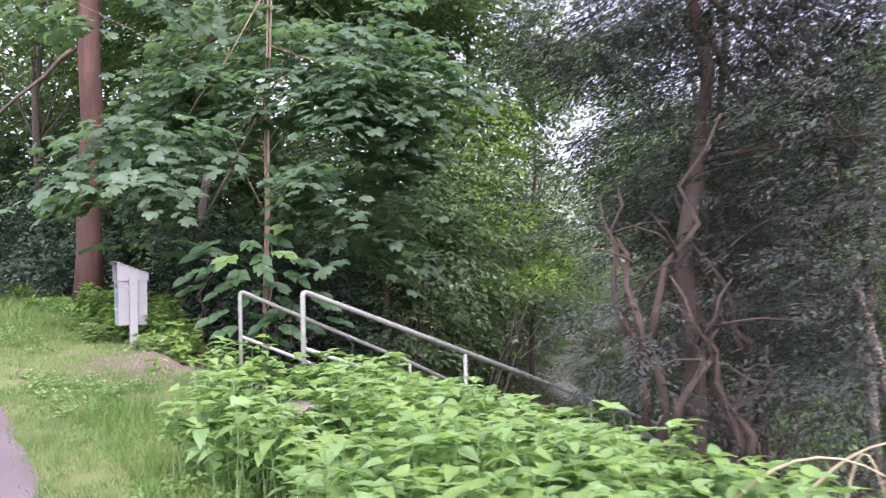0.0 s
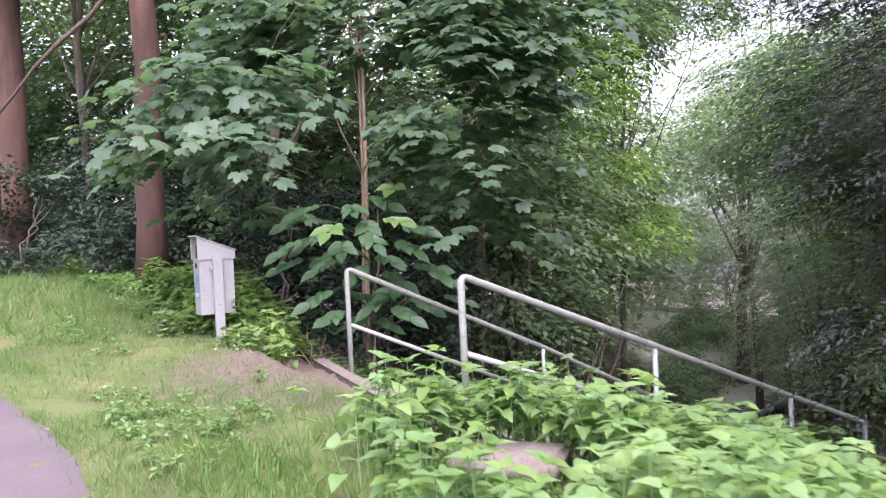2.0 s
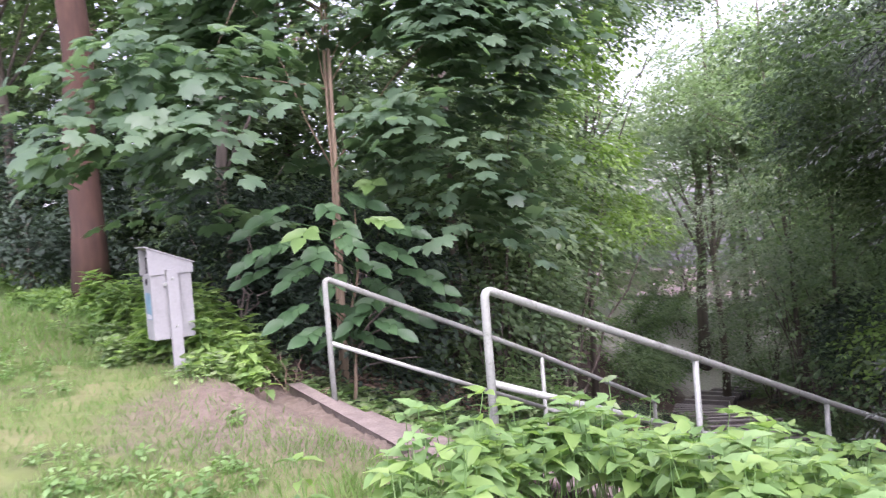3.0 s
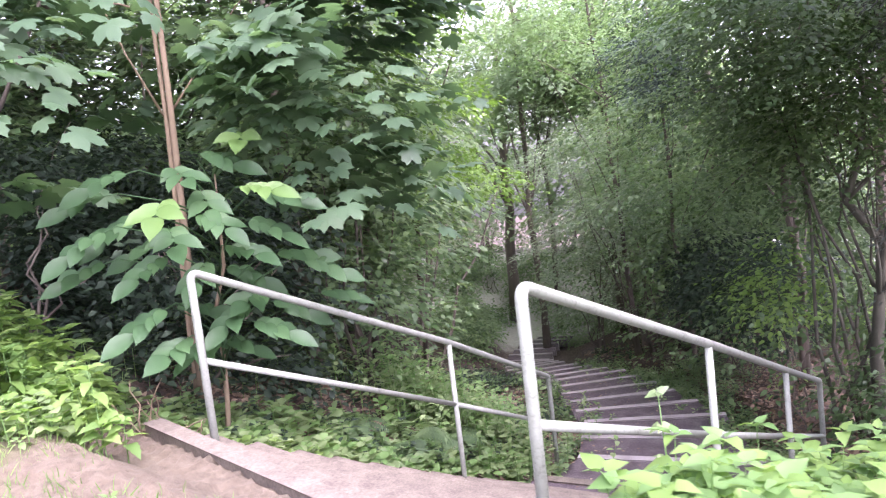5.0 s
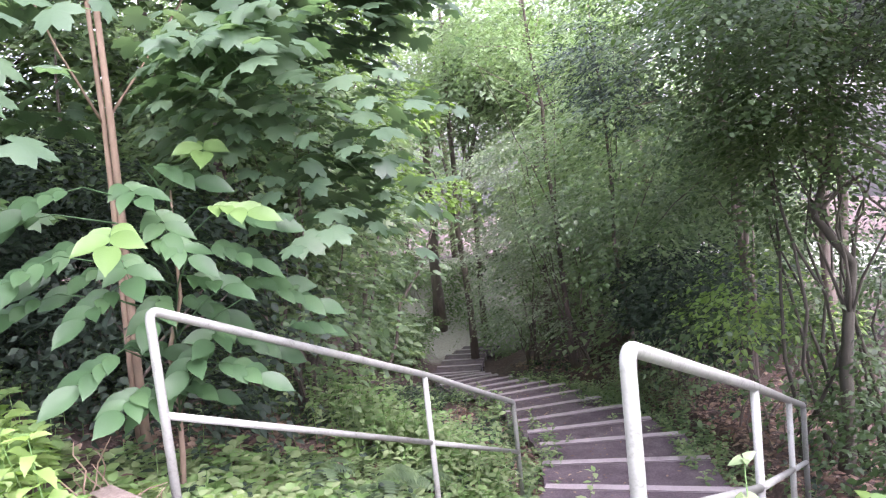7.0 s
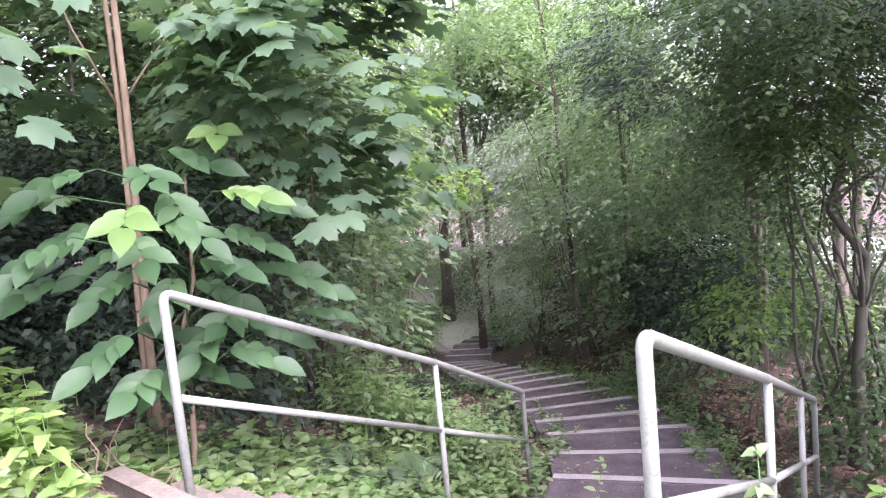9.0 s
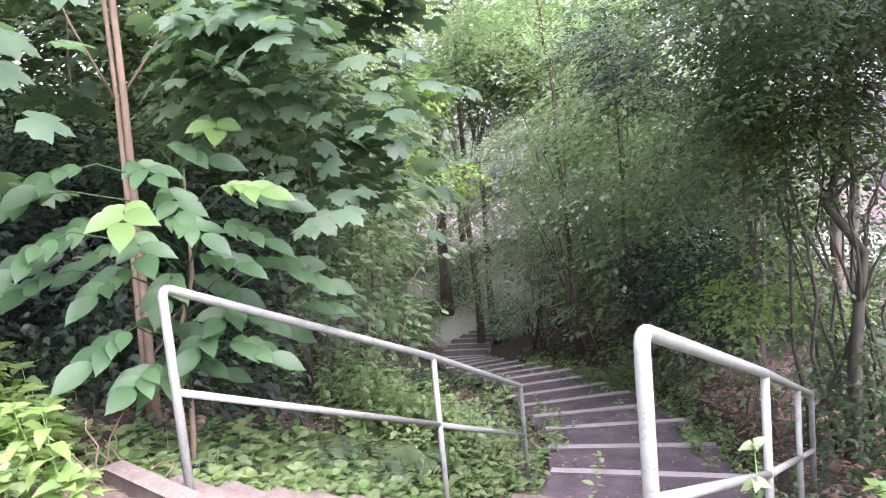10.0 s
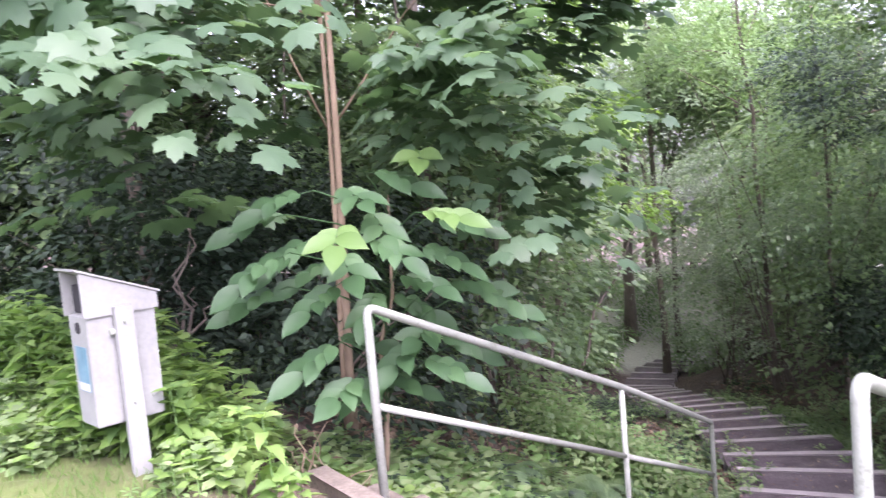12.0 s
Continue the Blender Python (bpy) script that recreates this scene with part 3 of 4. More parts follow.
def crown_points(blobs, count, hollow=0.45, gap=0.0, gap_scale=0.7):
    """Spray origins within ellipsoids (x, y, z, rx, ry, rz), thinned by noise for gaps. Returns places and outward ways."""
    vol = np.array([b[3] * b[4] * b[5] for b in blobs]) ** 0.8
    share = np.maximum(1, (count * vol / vol.sum()).astype(int))
    ps, ds = [], []
    for b, c in zip(blobs, share):
        d = unit(rng.normal(0, 1, (c, 3)))
        r = (hollow ** 3 + (1 - hollow ** 3) * rng.random((c, 1))) ** (1 / 3)
        wob = 1 + 0.22 * np.sin(d[:, :1] * 5 + b[0]) * np.cos(d[:, 1:2] * 4 + b[1] * 2) + 0.12 * np.sin(d[:, 2:] * 9 + b[2] * 3)
        p = np.array(b[:3]) + d * r * wob * np.array(b[3:])
        ps.append(p)
        ds.append(d)
    p, d = np.concatenate(ps), np.concatenate(ds)
    if gap > -1:
        keep = np.array([noise.noise(Vector(q) * gap_scale) > gap for q in p])
        p, d = p[keep], d[keep]
    return p, d


def limb_path(a, b, sway, n=6):
    a, b = Vector(a), Vector(b)
    out = []
    for i in range(n + 1):
        t = i / n
        q = a.lerp(b, t)
        k = math.sin(t * math.pi)
        out.append(q + Vector((random.uniform(-1, 1) * sway, random.uniform(-1, 1) * sway, sway * 0.8)) * k)
    return out


def trunk_mesh(name, pts, r0, r1, mat, holder, sides=12, label=""):
    bm = bmesh.new()
    n = len(pts)
    radii = [r0 + (r1 - r0) * (i / (n - 1)) for i in range(n)]
    radii[0] *= 1.25
    tube(bm, pts, radii, sides)
    return under(part(name, bm, mat, smooth=True, label=label), holder)


def tree(name, label, base, top, r, blobs, count, per, shape, size, leaf, bark, spray=(0.55, 0.22, 0.35), hollow=0.45, gap=-0.08, limbs=5, category="tree", tilt=0.45, lean=0.15, face=(0, -0.08, 0), trunks=1):
    """Tapered trunk, limbs reaching into the crown, and a crown of leafy sprays."""
    bz = land1(base[0], base[1]) - 0.15
    h = empty(name, (base[0], base[1], bz + 0.15))
    tagged(h, label, category)
    for i in range(trunks):
        off = Vector((random.uniform(-1, -0.4), random.uniform(-0.4, 0.4), 0)) * (0.0 if i == 0 else r * 1.6)
        tp = Vector(top) + off * 1.5
        pts = limb_path(Vector((base[0], base[1], bz)) + off, tp, lean, 8)
        trunk_mesh("trunk", pts, r * (1 if i == 0 else 0.7), r * 0.3, bark, h)
    p, d = crown_points(blobs, count, hollow, gap)
    for i in range(limbs):
        if not len(p):
            break
        q = p[int(rng.integers(len(p)))]
        k = random.uniform(0.35, 0.9)
        a = pts[int(k * (len(pts) - 1))]
        trunk_mesh("limb", limb_path(a, q, 0.07, 6), r * 0.26, r * 0.06, bark, h, 7)
    pl, ax, nm = sprays(p, d, per, *spray, tilt, face)
    sz = size * (0.65 + 0.6 * rng.random(len(pl)))
    crown = scatter("crown", shape, pl, ax, nm, sz, leaf, h)
    return h


def shrub(name, label, base, blobs, count, per, shape, size, leaf, bark, stems=6, spread=0.5, stem_r=0.02, **kw):
    """Several stems from one stool and a leafy crown."""
    bz = land1(base[0], base[1]) - 0.1
    h = empty(name, (base[0], base[1], bz + 0.1))
    tagged(h, label, "shrub")
    p, d = crown_points(blobs, count, kw.get("hollow", 0.3), kw.get("gap", -0.1))
    for i in range(stems):
        q = p[int(rng.integers(len(p)))]
        a = Vector((base[0] + random.uniform(-spread, spread) * 0.4, base[1] + random.uniform(-spread, spread) * 0.4, bz))
        trunk_mesh("stem", limb_path(a, q, 0.12, 6), stem_r, stem_r * 0.3, bark, h, 7)
    pl, ax, nm = sprays(p, d, per, *kw.get("spray", (0.4, 0.18, 0.35)), kw.get("tilt", 0.45))
    scatter("foliage", shape, pl, ax, nm, size * (0.65 + 0.6 * rng.random(len(pl))), leaf, h)
    return h


# pines by the path
def pine(base, top, r, label, limb_ends):
    bz = land1(*base) - 0.1
    h = empty("pine_tree", (*base, bz + 0.1))
    tagged(h, label, "tree", "pines by the path")
    pts = limb_path((*base, bz), top, 0.05, 12)
    trunk_mesh("trunk", pts, r, r * 0.55, PINEBARK, h, 18)
    for a, b in limb_ends:
        trunk_mesh("limb", limb_path(a, b, 0.12, 6), 0.045, 0.018, YEWBARK, h, 7, "bare dark limb")
    t = Vector(top)
    p, d = crown_points([(t.x, t.y, t.z - 1, 2.4, 2.4, 1.8), (t.x + 1, t.y + 1, t.z - 2.5, 2, 2, 1.2)], 260, 0.3, -0.1)
    pl, ax, nm = sprays(p, d, 16, 0.5, 0.2, 0.1, 0.8)
    scatter("crown", SLIM, pl, ax, nm, 0.14 + 0.08 * rng.random(len(pl)), YEW, h)
    return h


pine((-6.12, 14.0), (-5.8, 14.0, 14.5), 0.215, "tall pine with reddish brown bark among low plants", [((-6.1, 14.0, 5.95), (-8.7, 14.4, 3.85))])
pine((-10.05, 17.3), (-9.95, 17.6, 15.5), 0.27, "thick dull brown pine trunk beside the path", [])

# maple with big dark leaves reaching over the bin
tree("maple_tree", "slender twin-stemmed maple with large dark green leaves", (-2.75, 12.45), (-2.5, 12.3, 7.0), 0.036,
     [(-2.4, 13.2, 4.7, 2.3, 1.6, 1.6), (-4.1, 10.75, 2.98, 1.0, 0.8, 0.34), (-3.9, 11.2, 3.6, 0.9, 0.7, 0.4), (-1.55, 11.5, 3.05, 0.55, 0.45, 0.35), (-3.38, 10.95, 2.98, 0.5, 0.4, 0.3), (-1.45, 12.2, 2.5, 0.85, 0.8, 0.85), (-3.7, 12.6, 3.2, 0.9, 1.0, 0.8), (-1.45, 12.4, 3.9, 1.05, 1.2, 0.9), (-3.8, 11.0, 2.4, 0.5, 0.4, 0.2), (-5.2, 12.3, 6.1, 1.5, 1.0, 0.6), (-3.05, 10.8, 2.92, 0.6, 0.45, 0.3), (-2.6, 11.2, 3.25, 0.8, 0.6, 0.4)],
     1800, 7, PALM, 0.18, MAPLE, BROWNBARK, (0.6, 0.26, 0.3), 0.15, -0.05, 14, tilt=0.3, lean=0.03, face=(0.0, -0.12, 0), trunks=2)


# walnut sapling with big compound leaves
def walnut():
    base = (-2.6, 11.6)
    bz = land1(*base)
    h = empty("walnut_sapling", (*base, bz))
    tagged(h, "young walnut with large compound leaves, newest ones yellow-green", "sapling")
    spots = ((-2.18, 11.29, 2.42, 1), (-2.16, 10.78, 2.04, 1), (-2.80, 10.62, 1.98, 1), (-3.25, 10.73, 1.82, 0), (-2.91, 10.90, 1.6, 0), (-2.96, 10.80, 1.26, 0), (-2.18, 11.19, 1.02, 0), (-1.74, 11.31, 1.4, 0),
             (-3.08, 10.94, 2.2, 0), (-2.65, 11.13, 2.2, 0), (-2.47, 11.02, 1.85, 0), (-2.82, 10.84, 1.05, 0), (-2.40, 11.21, 1.15, 0), (-1.92, 11.45, 1.5, 0), (-3.07, 11.04, 1.88, 0), (-2.38, 11.31, 2.28, 0), (-2.11, 11.28, 1.75, 0),
             (-2.60, 11.13, 1.5, 0), (-3.25, 11.13, 2.08, 0), (-2.0, 11.5, 1.1, 0), (-2.3, 11.6, 1.4, 0), (-2.7, 11.5, 1.2, 0), (-2.45, 11.45, 0.9, 0), (-1.6, 11.7, 1.1, 0), (-2.9, 11.5, 1.7, 0), (-3.3, 10.95, 1.62, 0), (-2.75, 10.95, 1.78, 0), (-2.5, 11.2, 2.0, 0), (-2.3, 11.05, 1.62, 0), (-2.0, 11.2, 1.95, 0), (-2.65, 11.2, 0.95, 0), (-2.25, 11.3, 1.25, 0))
    stem = Vector((*base, bz - 0.1))
    for k, (x, y, z, young) in enumerate(spots):
        tip = Vector((x, y, z))
        way = Vector(((x + 2.55) * 1.5 + random.gauss(0, 0.3), (y - base[1]) * 0.6 - 0.15, 0)).normalized()
        way.z = random.uniform(-0.08, 0.08) if young else random.uniform(-0.32, 0.06)
        tip = tip - way * 0.2
        k2 = max(0.1, min(1.0, (z - 0.25 - bz) / (2.15 - bz)))
        root = stem.lerp(Vector((-2.4, 11.4, 2.15)), k2)
        bm = bmesh.new()
        tube(bm, [root, root.lerp(tip, 0.5) + Vector((0, 0, 0.04)), tip, tip + way * 0.18 - Vector((0, 0, 0.01)), tip + way * 0.33 - Vector((0, 0, 0.06))], [0.008, 0.006, 0.004, 0.003, 0.002], 6)
        under(part("leaf_stalk", bm, WALNUT, smooth=True), h)
        n = 7
        pl, ax, nm, sz = [], [], [], []
        side = way.cross(Vector((0, 0, 1))).normalized()
        for q in range(n):
            t, sg = (q // 2) / 3.0, (-1 if q % 2 else 1)
            if q == n - 1:
                t, sg = 1.0, 0
            o = tip + way * (0.1 + 0.22 * t) - Vector((0, 0, 0.06 * t * t))
            pl.append(o)
            ax.append(way * (0.6 + 0.6 * (sg == 0)) + side * sg * 0.62 + Vector((0, 0, 0.05 - random.random() * 0.32)))
            nm.append(Vector((random.gauss(0, 0.22), -1.15 + random.gauss(0, 0.3), 0.9)))
            sz.append((0.2 if young else 0.205) * (0.72 + 0.38 * t) * random.uniform(0.85, 1.15))
        scatter("leaf", BROAD, np.array(pl), np.array(ax), np.array(nm), np.array(sz), YOUNG if young else WALNUT, h, smooth=True)
    bm = bmesh.new()
    tube(bm, limb_path(stem, (-2.4, 11.4, 2.15), 0.05, 6), [0.022, 0.02, 0.018, 0.016, 0.013, 0.01, 0.007], 8)
    under(part("stem", bm, BROWNBARK, smooth=True), h)


walnut()

# evergreen shrubs under the maple and behind the bin, shade darkened into their leaf colour
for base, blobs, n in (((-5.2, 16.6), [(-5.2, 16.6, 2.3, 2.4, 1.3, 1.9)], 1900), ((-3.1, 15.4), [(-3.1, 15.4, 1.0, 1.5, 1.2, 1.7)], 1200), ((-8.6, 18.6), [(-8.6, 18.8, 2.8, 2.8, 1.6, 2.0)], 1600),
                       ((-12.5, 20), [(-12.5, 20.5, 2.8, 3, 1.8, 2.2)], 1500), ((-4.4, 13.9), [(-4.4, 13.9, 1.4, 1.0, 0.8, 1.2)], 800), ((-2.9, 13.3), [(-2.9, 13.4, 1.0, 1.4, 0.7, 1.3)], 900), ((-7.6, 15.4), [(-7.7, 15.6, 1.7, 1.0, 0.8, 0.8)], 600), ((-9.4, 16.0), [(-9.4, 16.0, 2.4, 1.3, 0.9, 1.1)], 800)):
    shrub("evergreen_shrub", "dark evergreen shrub with deep shade put into its leaf colour", base, blobs, n, 10, KITE, 0.105, DARK, GREYBARK, gap=-0.12, hollow=0.4)

# undergrowth trees on the valley side of the maple
shrub("hornbeam_shrub", "thin-stemmed olive green shrub on the bank", (-0.6, 16.1), [(-0.7, 16.3, 1.7, 1.1, 1.4, 2.2), (-0.9, 14.8, 0.8, 0.6, 0.6, 0.9), (-0.6, 17.2, 3.4, 1.3, 1.2, 1.6)], 600, 22, OVAL, 0.12, WOODS, GREYBARK, 10, 0.8, gap=-0.1, spray=(0.9, 0.3, 0.3), tilt=0.25)
shrub("hornbeam_shrub", "airy pale green shrub beside the lower stairs", (0.6, 20.0), [(-0.5, 20.0, 0.9, 1.2, 2.0, 2.4), (0.1, 18.0, 2.9, 1.0, 1.2, 1.4), (0.0, 23.4, 0.8, 1.2, 1.8, 2.4)], 620, 22, OVAL, 0.12, PALE, GREYBARK, 8, 0.8, gap=-0.05, spray=(0.9, 0.3, 0.3), tilt=0.25)
# lit patch of foliage, the sunlight painted as yellow-green leaf colour
shrub("lime_shrub", "yellow-green lime shrub, sunlight put into its leaf colour", (0.6, 18.2), [(0.75, 18.0, 4.8, 1.0, 0.9, 1.1), (0.3, 17.6, 3.6, 0.6, 0.6, 0.5), (1.2, 17.6, 3.0, 0.8, 0.6, 0.35), (1.9, 18.4, 1.6, 0.9, 0.7, 0.3), (2.6, 22.5, 2.0, 1.0, 0.8, 0.5)], 560, 12, OVAL, 0.11, SUNLIT, GREYBARK, 4, 0.4, 0.035, gap=-0.25)

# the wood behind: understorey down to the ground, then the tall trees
# third value 1: leaves paled to paint the haze deeper in the wood
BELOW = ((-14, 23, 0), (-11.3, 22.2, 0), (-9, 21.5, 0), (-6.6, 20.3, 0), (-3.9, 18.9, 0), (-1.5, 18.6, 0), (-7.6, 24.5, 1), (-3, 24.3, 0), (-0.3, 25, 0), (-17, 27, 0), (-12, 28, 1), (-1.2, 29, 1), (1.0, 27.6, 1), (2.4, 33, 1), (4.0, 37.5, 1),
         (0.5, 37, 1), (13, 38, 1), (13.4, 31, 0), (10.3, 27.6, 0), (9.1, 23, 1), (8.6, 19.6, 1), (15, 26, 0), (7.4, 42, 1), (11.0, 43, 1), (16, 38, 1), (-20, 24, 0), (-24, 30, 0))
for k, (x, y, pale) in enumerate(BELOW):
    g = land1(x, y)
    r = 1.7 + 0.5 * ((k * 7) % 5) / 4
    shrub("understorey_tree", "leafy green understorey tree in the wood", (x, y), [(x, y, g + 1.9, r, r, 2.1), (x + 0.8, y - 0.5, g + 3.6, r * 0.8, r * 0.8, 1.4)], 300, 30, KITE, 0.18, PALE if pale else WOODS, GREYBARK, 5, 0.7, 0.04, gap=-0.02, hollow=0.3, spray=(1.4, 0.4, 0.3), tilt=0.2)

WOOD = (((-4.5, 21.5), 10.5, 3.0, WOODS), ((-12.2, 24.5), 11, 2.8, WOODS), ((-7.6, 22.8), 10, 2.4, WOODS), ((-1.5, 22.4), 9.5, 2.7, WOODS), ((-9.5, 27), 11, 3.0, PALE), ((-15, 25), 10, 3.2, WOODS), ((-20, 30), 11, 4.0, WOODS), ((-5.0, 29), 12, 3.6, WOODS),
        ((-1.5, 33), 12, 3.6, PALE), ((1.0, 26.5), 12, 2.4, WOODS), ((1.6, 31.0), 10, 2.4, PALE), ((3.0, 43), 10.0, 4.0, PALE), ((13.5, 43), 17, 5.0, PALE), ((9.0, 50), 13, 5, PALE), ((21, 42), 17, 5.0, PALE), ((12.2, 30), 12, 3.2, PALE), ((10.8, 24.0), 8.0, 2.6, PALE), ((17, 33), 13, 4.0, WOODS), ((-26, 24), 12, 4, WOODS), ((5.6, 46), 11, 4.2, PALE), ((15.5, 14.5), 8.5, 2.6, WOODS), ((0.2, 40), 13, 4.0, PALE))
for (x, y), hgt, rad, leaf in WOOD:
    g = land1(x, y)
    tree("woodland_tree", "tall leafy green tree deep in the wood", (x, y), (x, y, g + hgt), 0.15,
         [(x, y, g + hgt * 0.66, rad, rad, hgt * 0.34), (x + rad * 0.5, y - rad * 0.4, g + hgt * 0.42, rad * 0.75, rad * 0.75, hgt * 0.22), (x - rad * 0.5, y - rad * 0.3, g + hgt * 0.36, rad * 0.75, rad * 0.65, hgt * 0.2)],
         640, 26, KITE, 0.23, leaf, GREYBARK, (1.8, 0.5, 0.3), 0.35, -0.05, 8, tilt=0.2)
# trees bare below, their crowns closing the roof of the wood; the last three are added, mostly above view, to shade its
# inside
for x, y, z, rad, deep, leaf in ((7.6, 29.0, 5.0, 2.0, 2.6, PALE), (9.8, 28.0, 5.0, 2.3, 2.8, WOODS), (10.2, 33.5, 5.0, 2.6, 2.6, PALE), (10.4, 17.4, 4.6, 2.0, 1.9, HAZEL), (8.2, 15.8, 4.9, 2.1, 1.6, HAZEL), (-5.0, 17.0, 8.4, 3.0, 1.8, WOODS), (-9.4, 19.0, 8.8, 3.2, 1.8, WOODS), (-1.2, 17.2, 8.2, 2.3, 1.3, WOODS)):
    tree("canopy_tree", "tall tree with a bare trunk and a high leafy crown", (x, y), (x, y, z + deep), 0.12, [(x, y, z, rad, rad, deep), (x + rad * 0.7, y + 0.6, z + 0.4, rad * 0.6, rad * 0.6, deep * 0.6)], 700, 28, KITE, 0.17, leaf, GREYBARK, (1.4, 0.42, 0.3), 0.2, -0.12, 8, tilt=0.2)
tree("ash_tree", "tall thin ash with airy green leaves", (0.2, 19.8), (0.8, 19.6, 8.8), 0.06, [(0.6, 19.3, 6.2, 1.8, 1.3, 1.2), (2.2, 20.4, 7.4, 1.2, 1.0, 0.8), (-1.2, 19.5, 7.4, 1.4, 1.2, 1.0), (0.5, 19.9, 8.4, 2.3, 1.3, 1.0)], 760, 22, KITE, 0.16, WOODS, GREYBARK, (1.0, 0.32, 0.35), 0.2, -0.1, 8, tilt=0.25)
tree("overhanging_tree", "slim tree holding leafy branches over the valley", (2.6, 25.2), (3.0, 24.5, 9.5), 0.09, [(3.4, 23.6, 7.4, 2.6, 1.8, 0.9), (1.4, 23.5, 6.6, 1.4, 1.4, 1.6), (4.6, 23.0, 8.6, 2.6, 1.6, 0.9)], 1100, 22, KITE, 0.13, WOODS, GREYBARK, (0.8, 0.26, 0.4), 0.2, -0.1, 9)
for x, y, s in ((-10.5, 31, 0.16), (-13, 33, 0.2), (-8, 34, 0.14), (-16, 34, 0.2), (-6.3, 36, 0.18)):
    g = land1(x, y)
    tree("far_pine", "tall bare pale trunk far off in the wood", (x, y), (x, y, g + 16), s, [(x, y, g + 14, 2, 2, 2)], 300, 9, KITE, 0.18, PALE, PINEBARK, (0.8, 0.3, 0.2), 0.4, -0.2, 2)
tree("straight_tree", "dark straight trunk standing by the lower path", (8.9, 34.8), (9.4, 35.0, 7.0), 0.24, [(9.0, 35.5, 4.6, 3.4, 2.5, 1.8)], 1000, 10, KITE, 0.15, PALE, GREYBARK, (0.8, 0.3, 0.35), 0.3, -0.05, 4)
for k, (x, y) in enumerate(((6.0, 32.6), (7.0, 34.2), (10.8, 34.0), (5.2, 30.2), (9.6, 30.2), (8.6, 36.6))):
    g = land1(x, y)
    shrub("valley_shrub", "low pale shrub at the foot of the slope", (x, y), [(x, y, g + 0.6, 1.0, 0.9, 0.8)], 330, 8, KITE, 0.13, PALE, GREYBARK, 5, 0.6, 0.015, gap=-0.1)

for k, (x, y) in enumerate(((5.0, 31.0), (6.1, 32.9), (7.3, 34.4), (6.6, 36.2), (8.0, 37.6), (9.9, 35.6), (10.9, 37.2), (4.2, 28.6), (9.0, 39.2))):
    g = land1(x, y)
    shrub("bramble_shrub", "low tangled dark green bramble on the valley floor", (x, y), [(x, y, g + 0.35, 1.0, 0.8, 0.55 + 0.15 * (k % 3))], 260, 10, KITE, 0.13, WOODS, GREYBARK, 9, 1.2, 0.012, gap=-0.25, spray=(0.6, 0.2, 0.4))
shrub("feathery_shrub", "pale grey-green feathery shrub beside the lower steps", (7.3, 24.8), [(7.1, 24.8, 0.2, 1.0, 1.2, 1.4), (7.0, 24.4, -1.6, 0.8, 1.0, 1.0)], 260, 42, KITE, 0.09, LIFTED, GREYBARK, 8, 0.8, 0.02, gap=-0.15, spray=(1.1, 0.2, 0.45), tilt=0.2)
shrub("feathery_shrub", "pale grey-green feathery shrub beside the lower steps", (7.0, 21.6), [(6.8, 21.6, 0.4, 0.8, 1.0, 1.0), (6.7, 21.2, -1.2, 0.7, 0.8, 0.8), (6.5, 22.4, 1.9, 1.0, 1.0, 0.8)], 300, 42, KITE, 0.085, LIFTED, GREYBARK, 8, 0.8, 0.02, gap=-0.15, spray=(1.0, 0.2, 0.45), tilt=0.2)

# valley side of the stairs
tree("hazel_tree", "broad dark hazel overhanging the stairs", (6.3, 15.6), (5.8, 15.5, 5.5), 0.07,
     [(5.5, 15.6, 2.1, 1.8, 1.9, 1.2), (4.0, 13.2, 3.6, 1.7, 1.5, 1.1), (7.4, 18.6, 1.6, 2.0, 2.2, 1.7), (5.2, 13.2, 2.0, 1.4, 1.2, 0.6), (6.8, 16.8, 3.9, 2.0, 2.2, 1.0), (5.0, 16.8, 1.0, 0.9, 1.2, 0.9)], 1500, 26, OVAL, 0.105, WOODS, GREYBARK, (1.1, 0.32, 0.25), 0.25, -0.05, 16, trunks=3, tilt=0.15)
tree("beech_tree", "dark green beech branches hanging over the stairs", (7.2, 12.6), (5.5, 12.8, 7.0), 0.1, [(3.4, 12.4, 3.5, 1.2, 1.0, 0.9), (3.0, 10.9, 3.5, 1.0, 0.7, 0.8), (4.4, 12.6, 2.5, 1.3, 0.9, 0.7), (3.5, 11.6, 2.6, 1.0, 0.8, 0.6), (5.0, 14.6, 4.2, 1.6, 1.4, 0.7)], 1400, 28, OVAL, 0.08, HAZEL, GREYBARK, (0.9, 0.26, 0.22), 0.15, -0.2, 14, tilt=0.15)
tree("acacia_tree", "light green fine-leaved tree above the stairs", (6.9, 22.0), (6.2, 21.6, 6.5), 0.07, [(5.4, 20.9, 4.8, 1.4, 1.6, 1.4), (4.9, 21.6, 6.0, 1.2, 1.2, 0.9), (6.4, 20.4, 4.0, 1.2, 1.2, 1.2), (7.6, 22, 2.3, 1.2, 1.4, 1.3), (7.6, 21.4, 0.0, 0.9, 1.5, 1.3), (7.2, 21.8, 6.4, 1.8, 1.2, 0.8)], 900, 46, KITE, 0.085, FERNY, GREYBARK, (1.2, 0.2, 0.45), 0.2, -0.06, 10, tilt=0.22)
tree("spruce_tree", "small blue-grey spruce tip among the leaves", (6.6, 19.2), (6.0, 18.9, 4.6), 0.05, [(5.6, 18.2, 3.7, 0.8, 0.6, 1.0), (5.2, 17.2, 2.7, 0.7, 0.5, 0.5)], 500, 18, NEEDLE, 0.1, BLUE, GREYBARK, (0.35, 0.1, 0.2), 0.2, -0.3, 3)
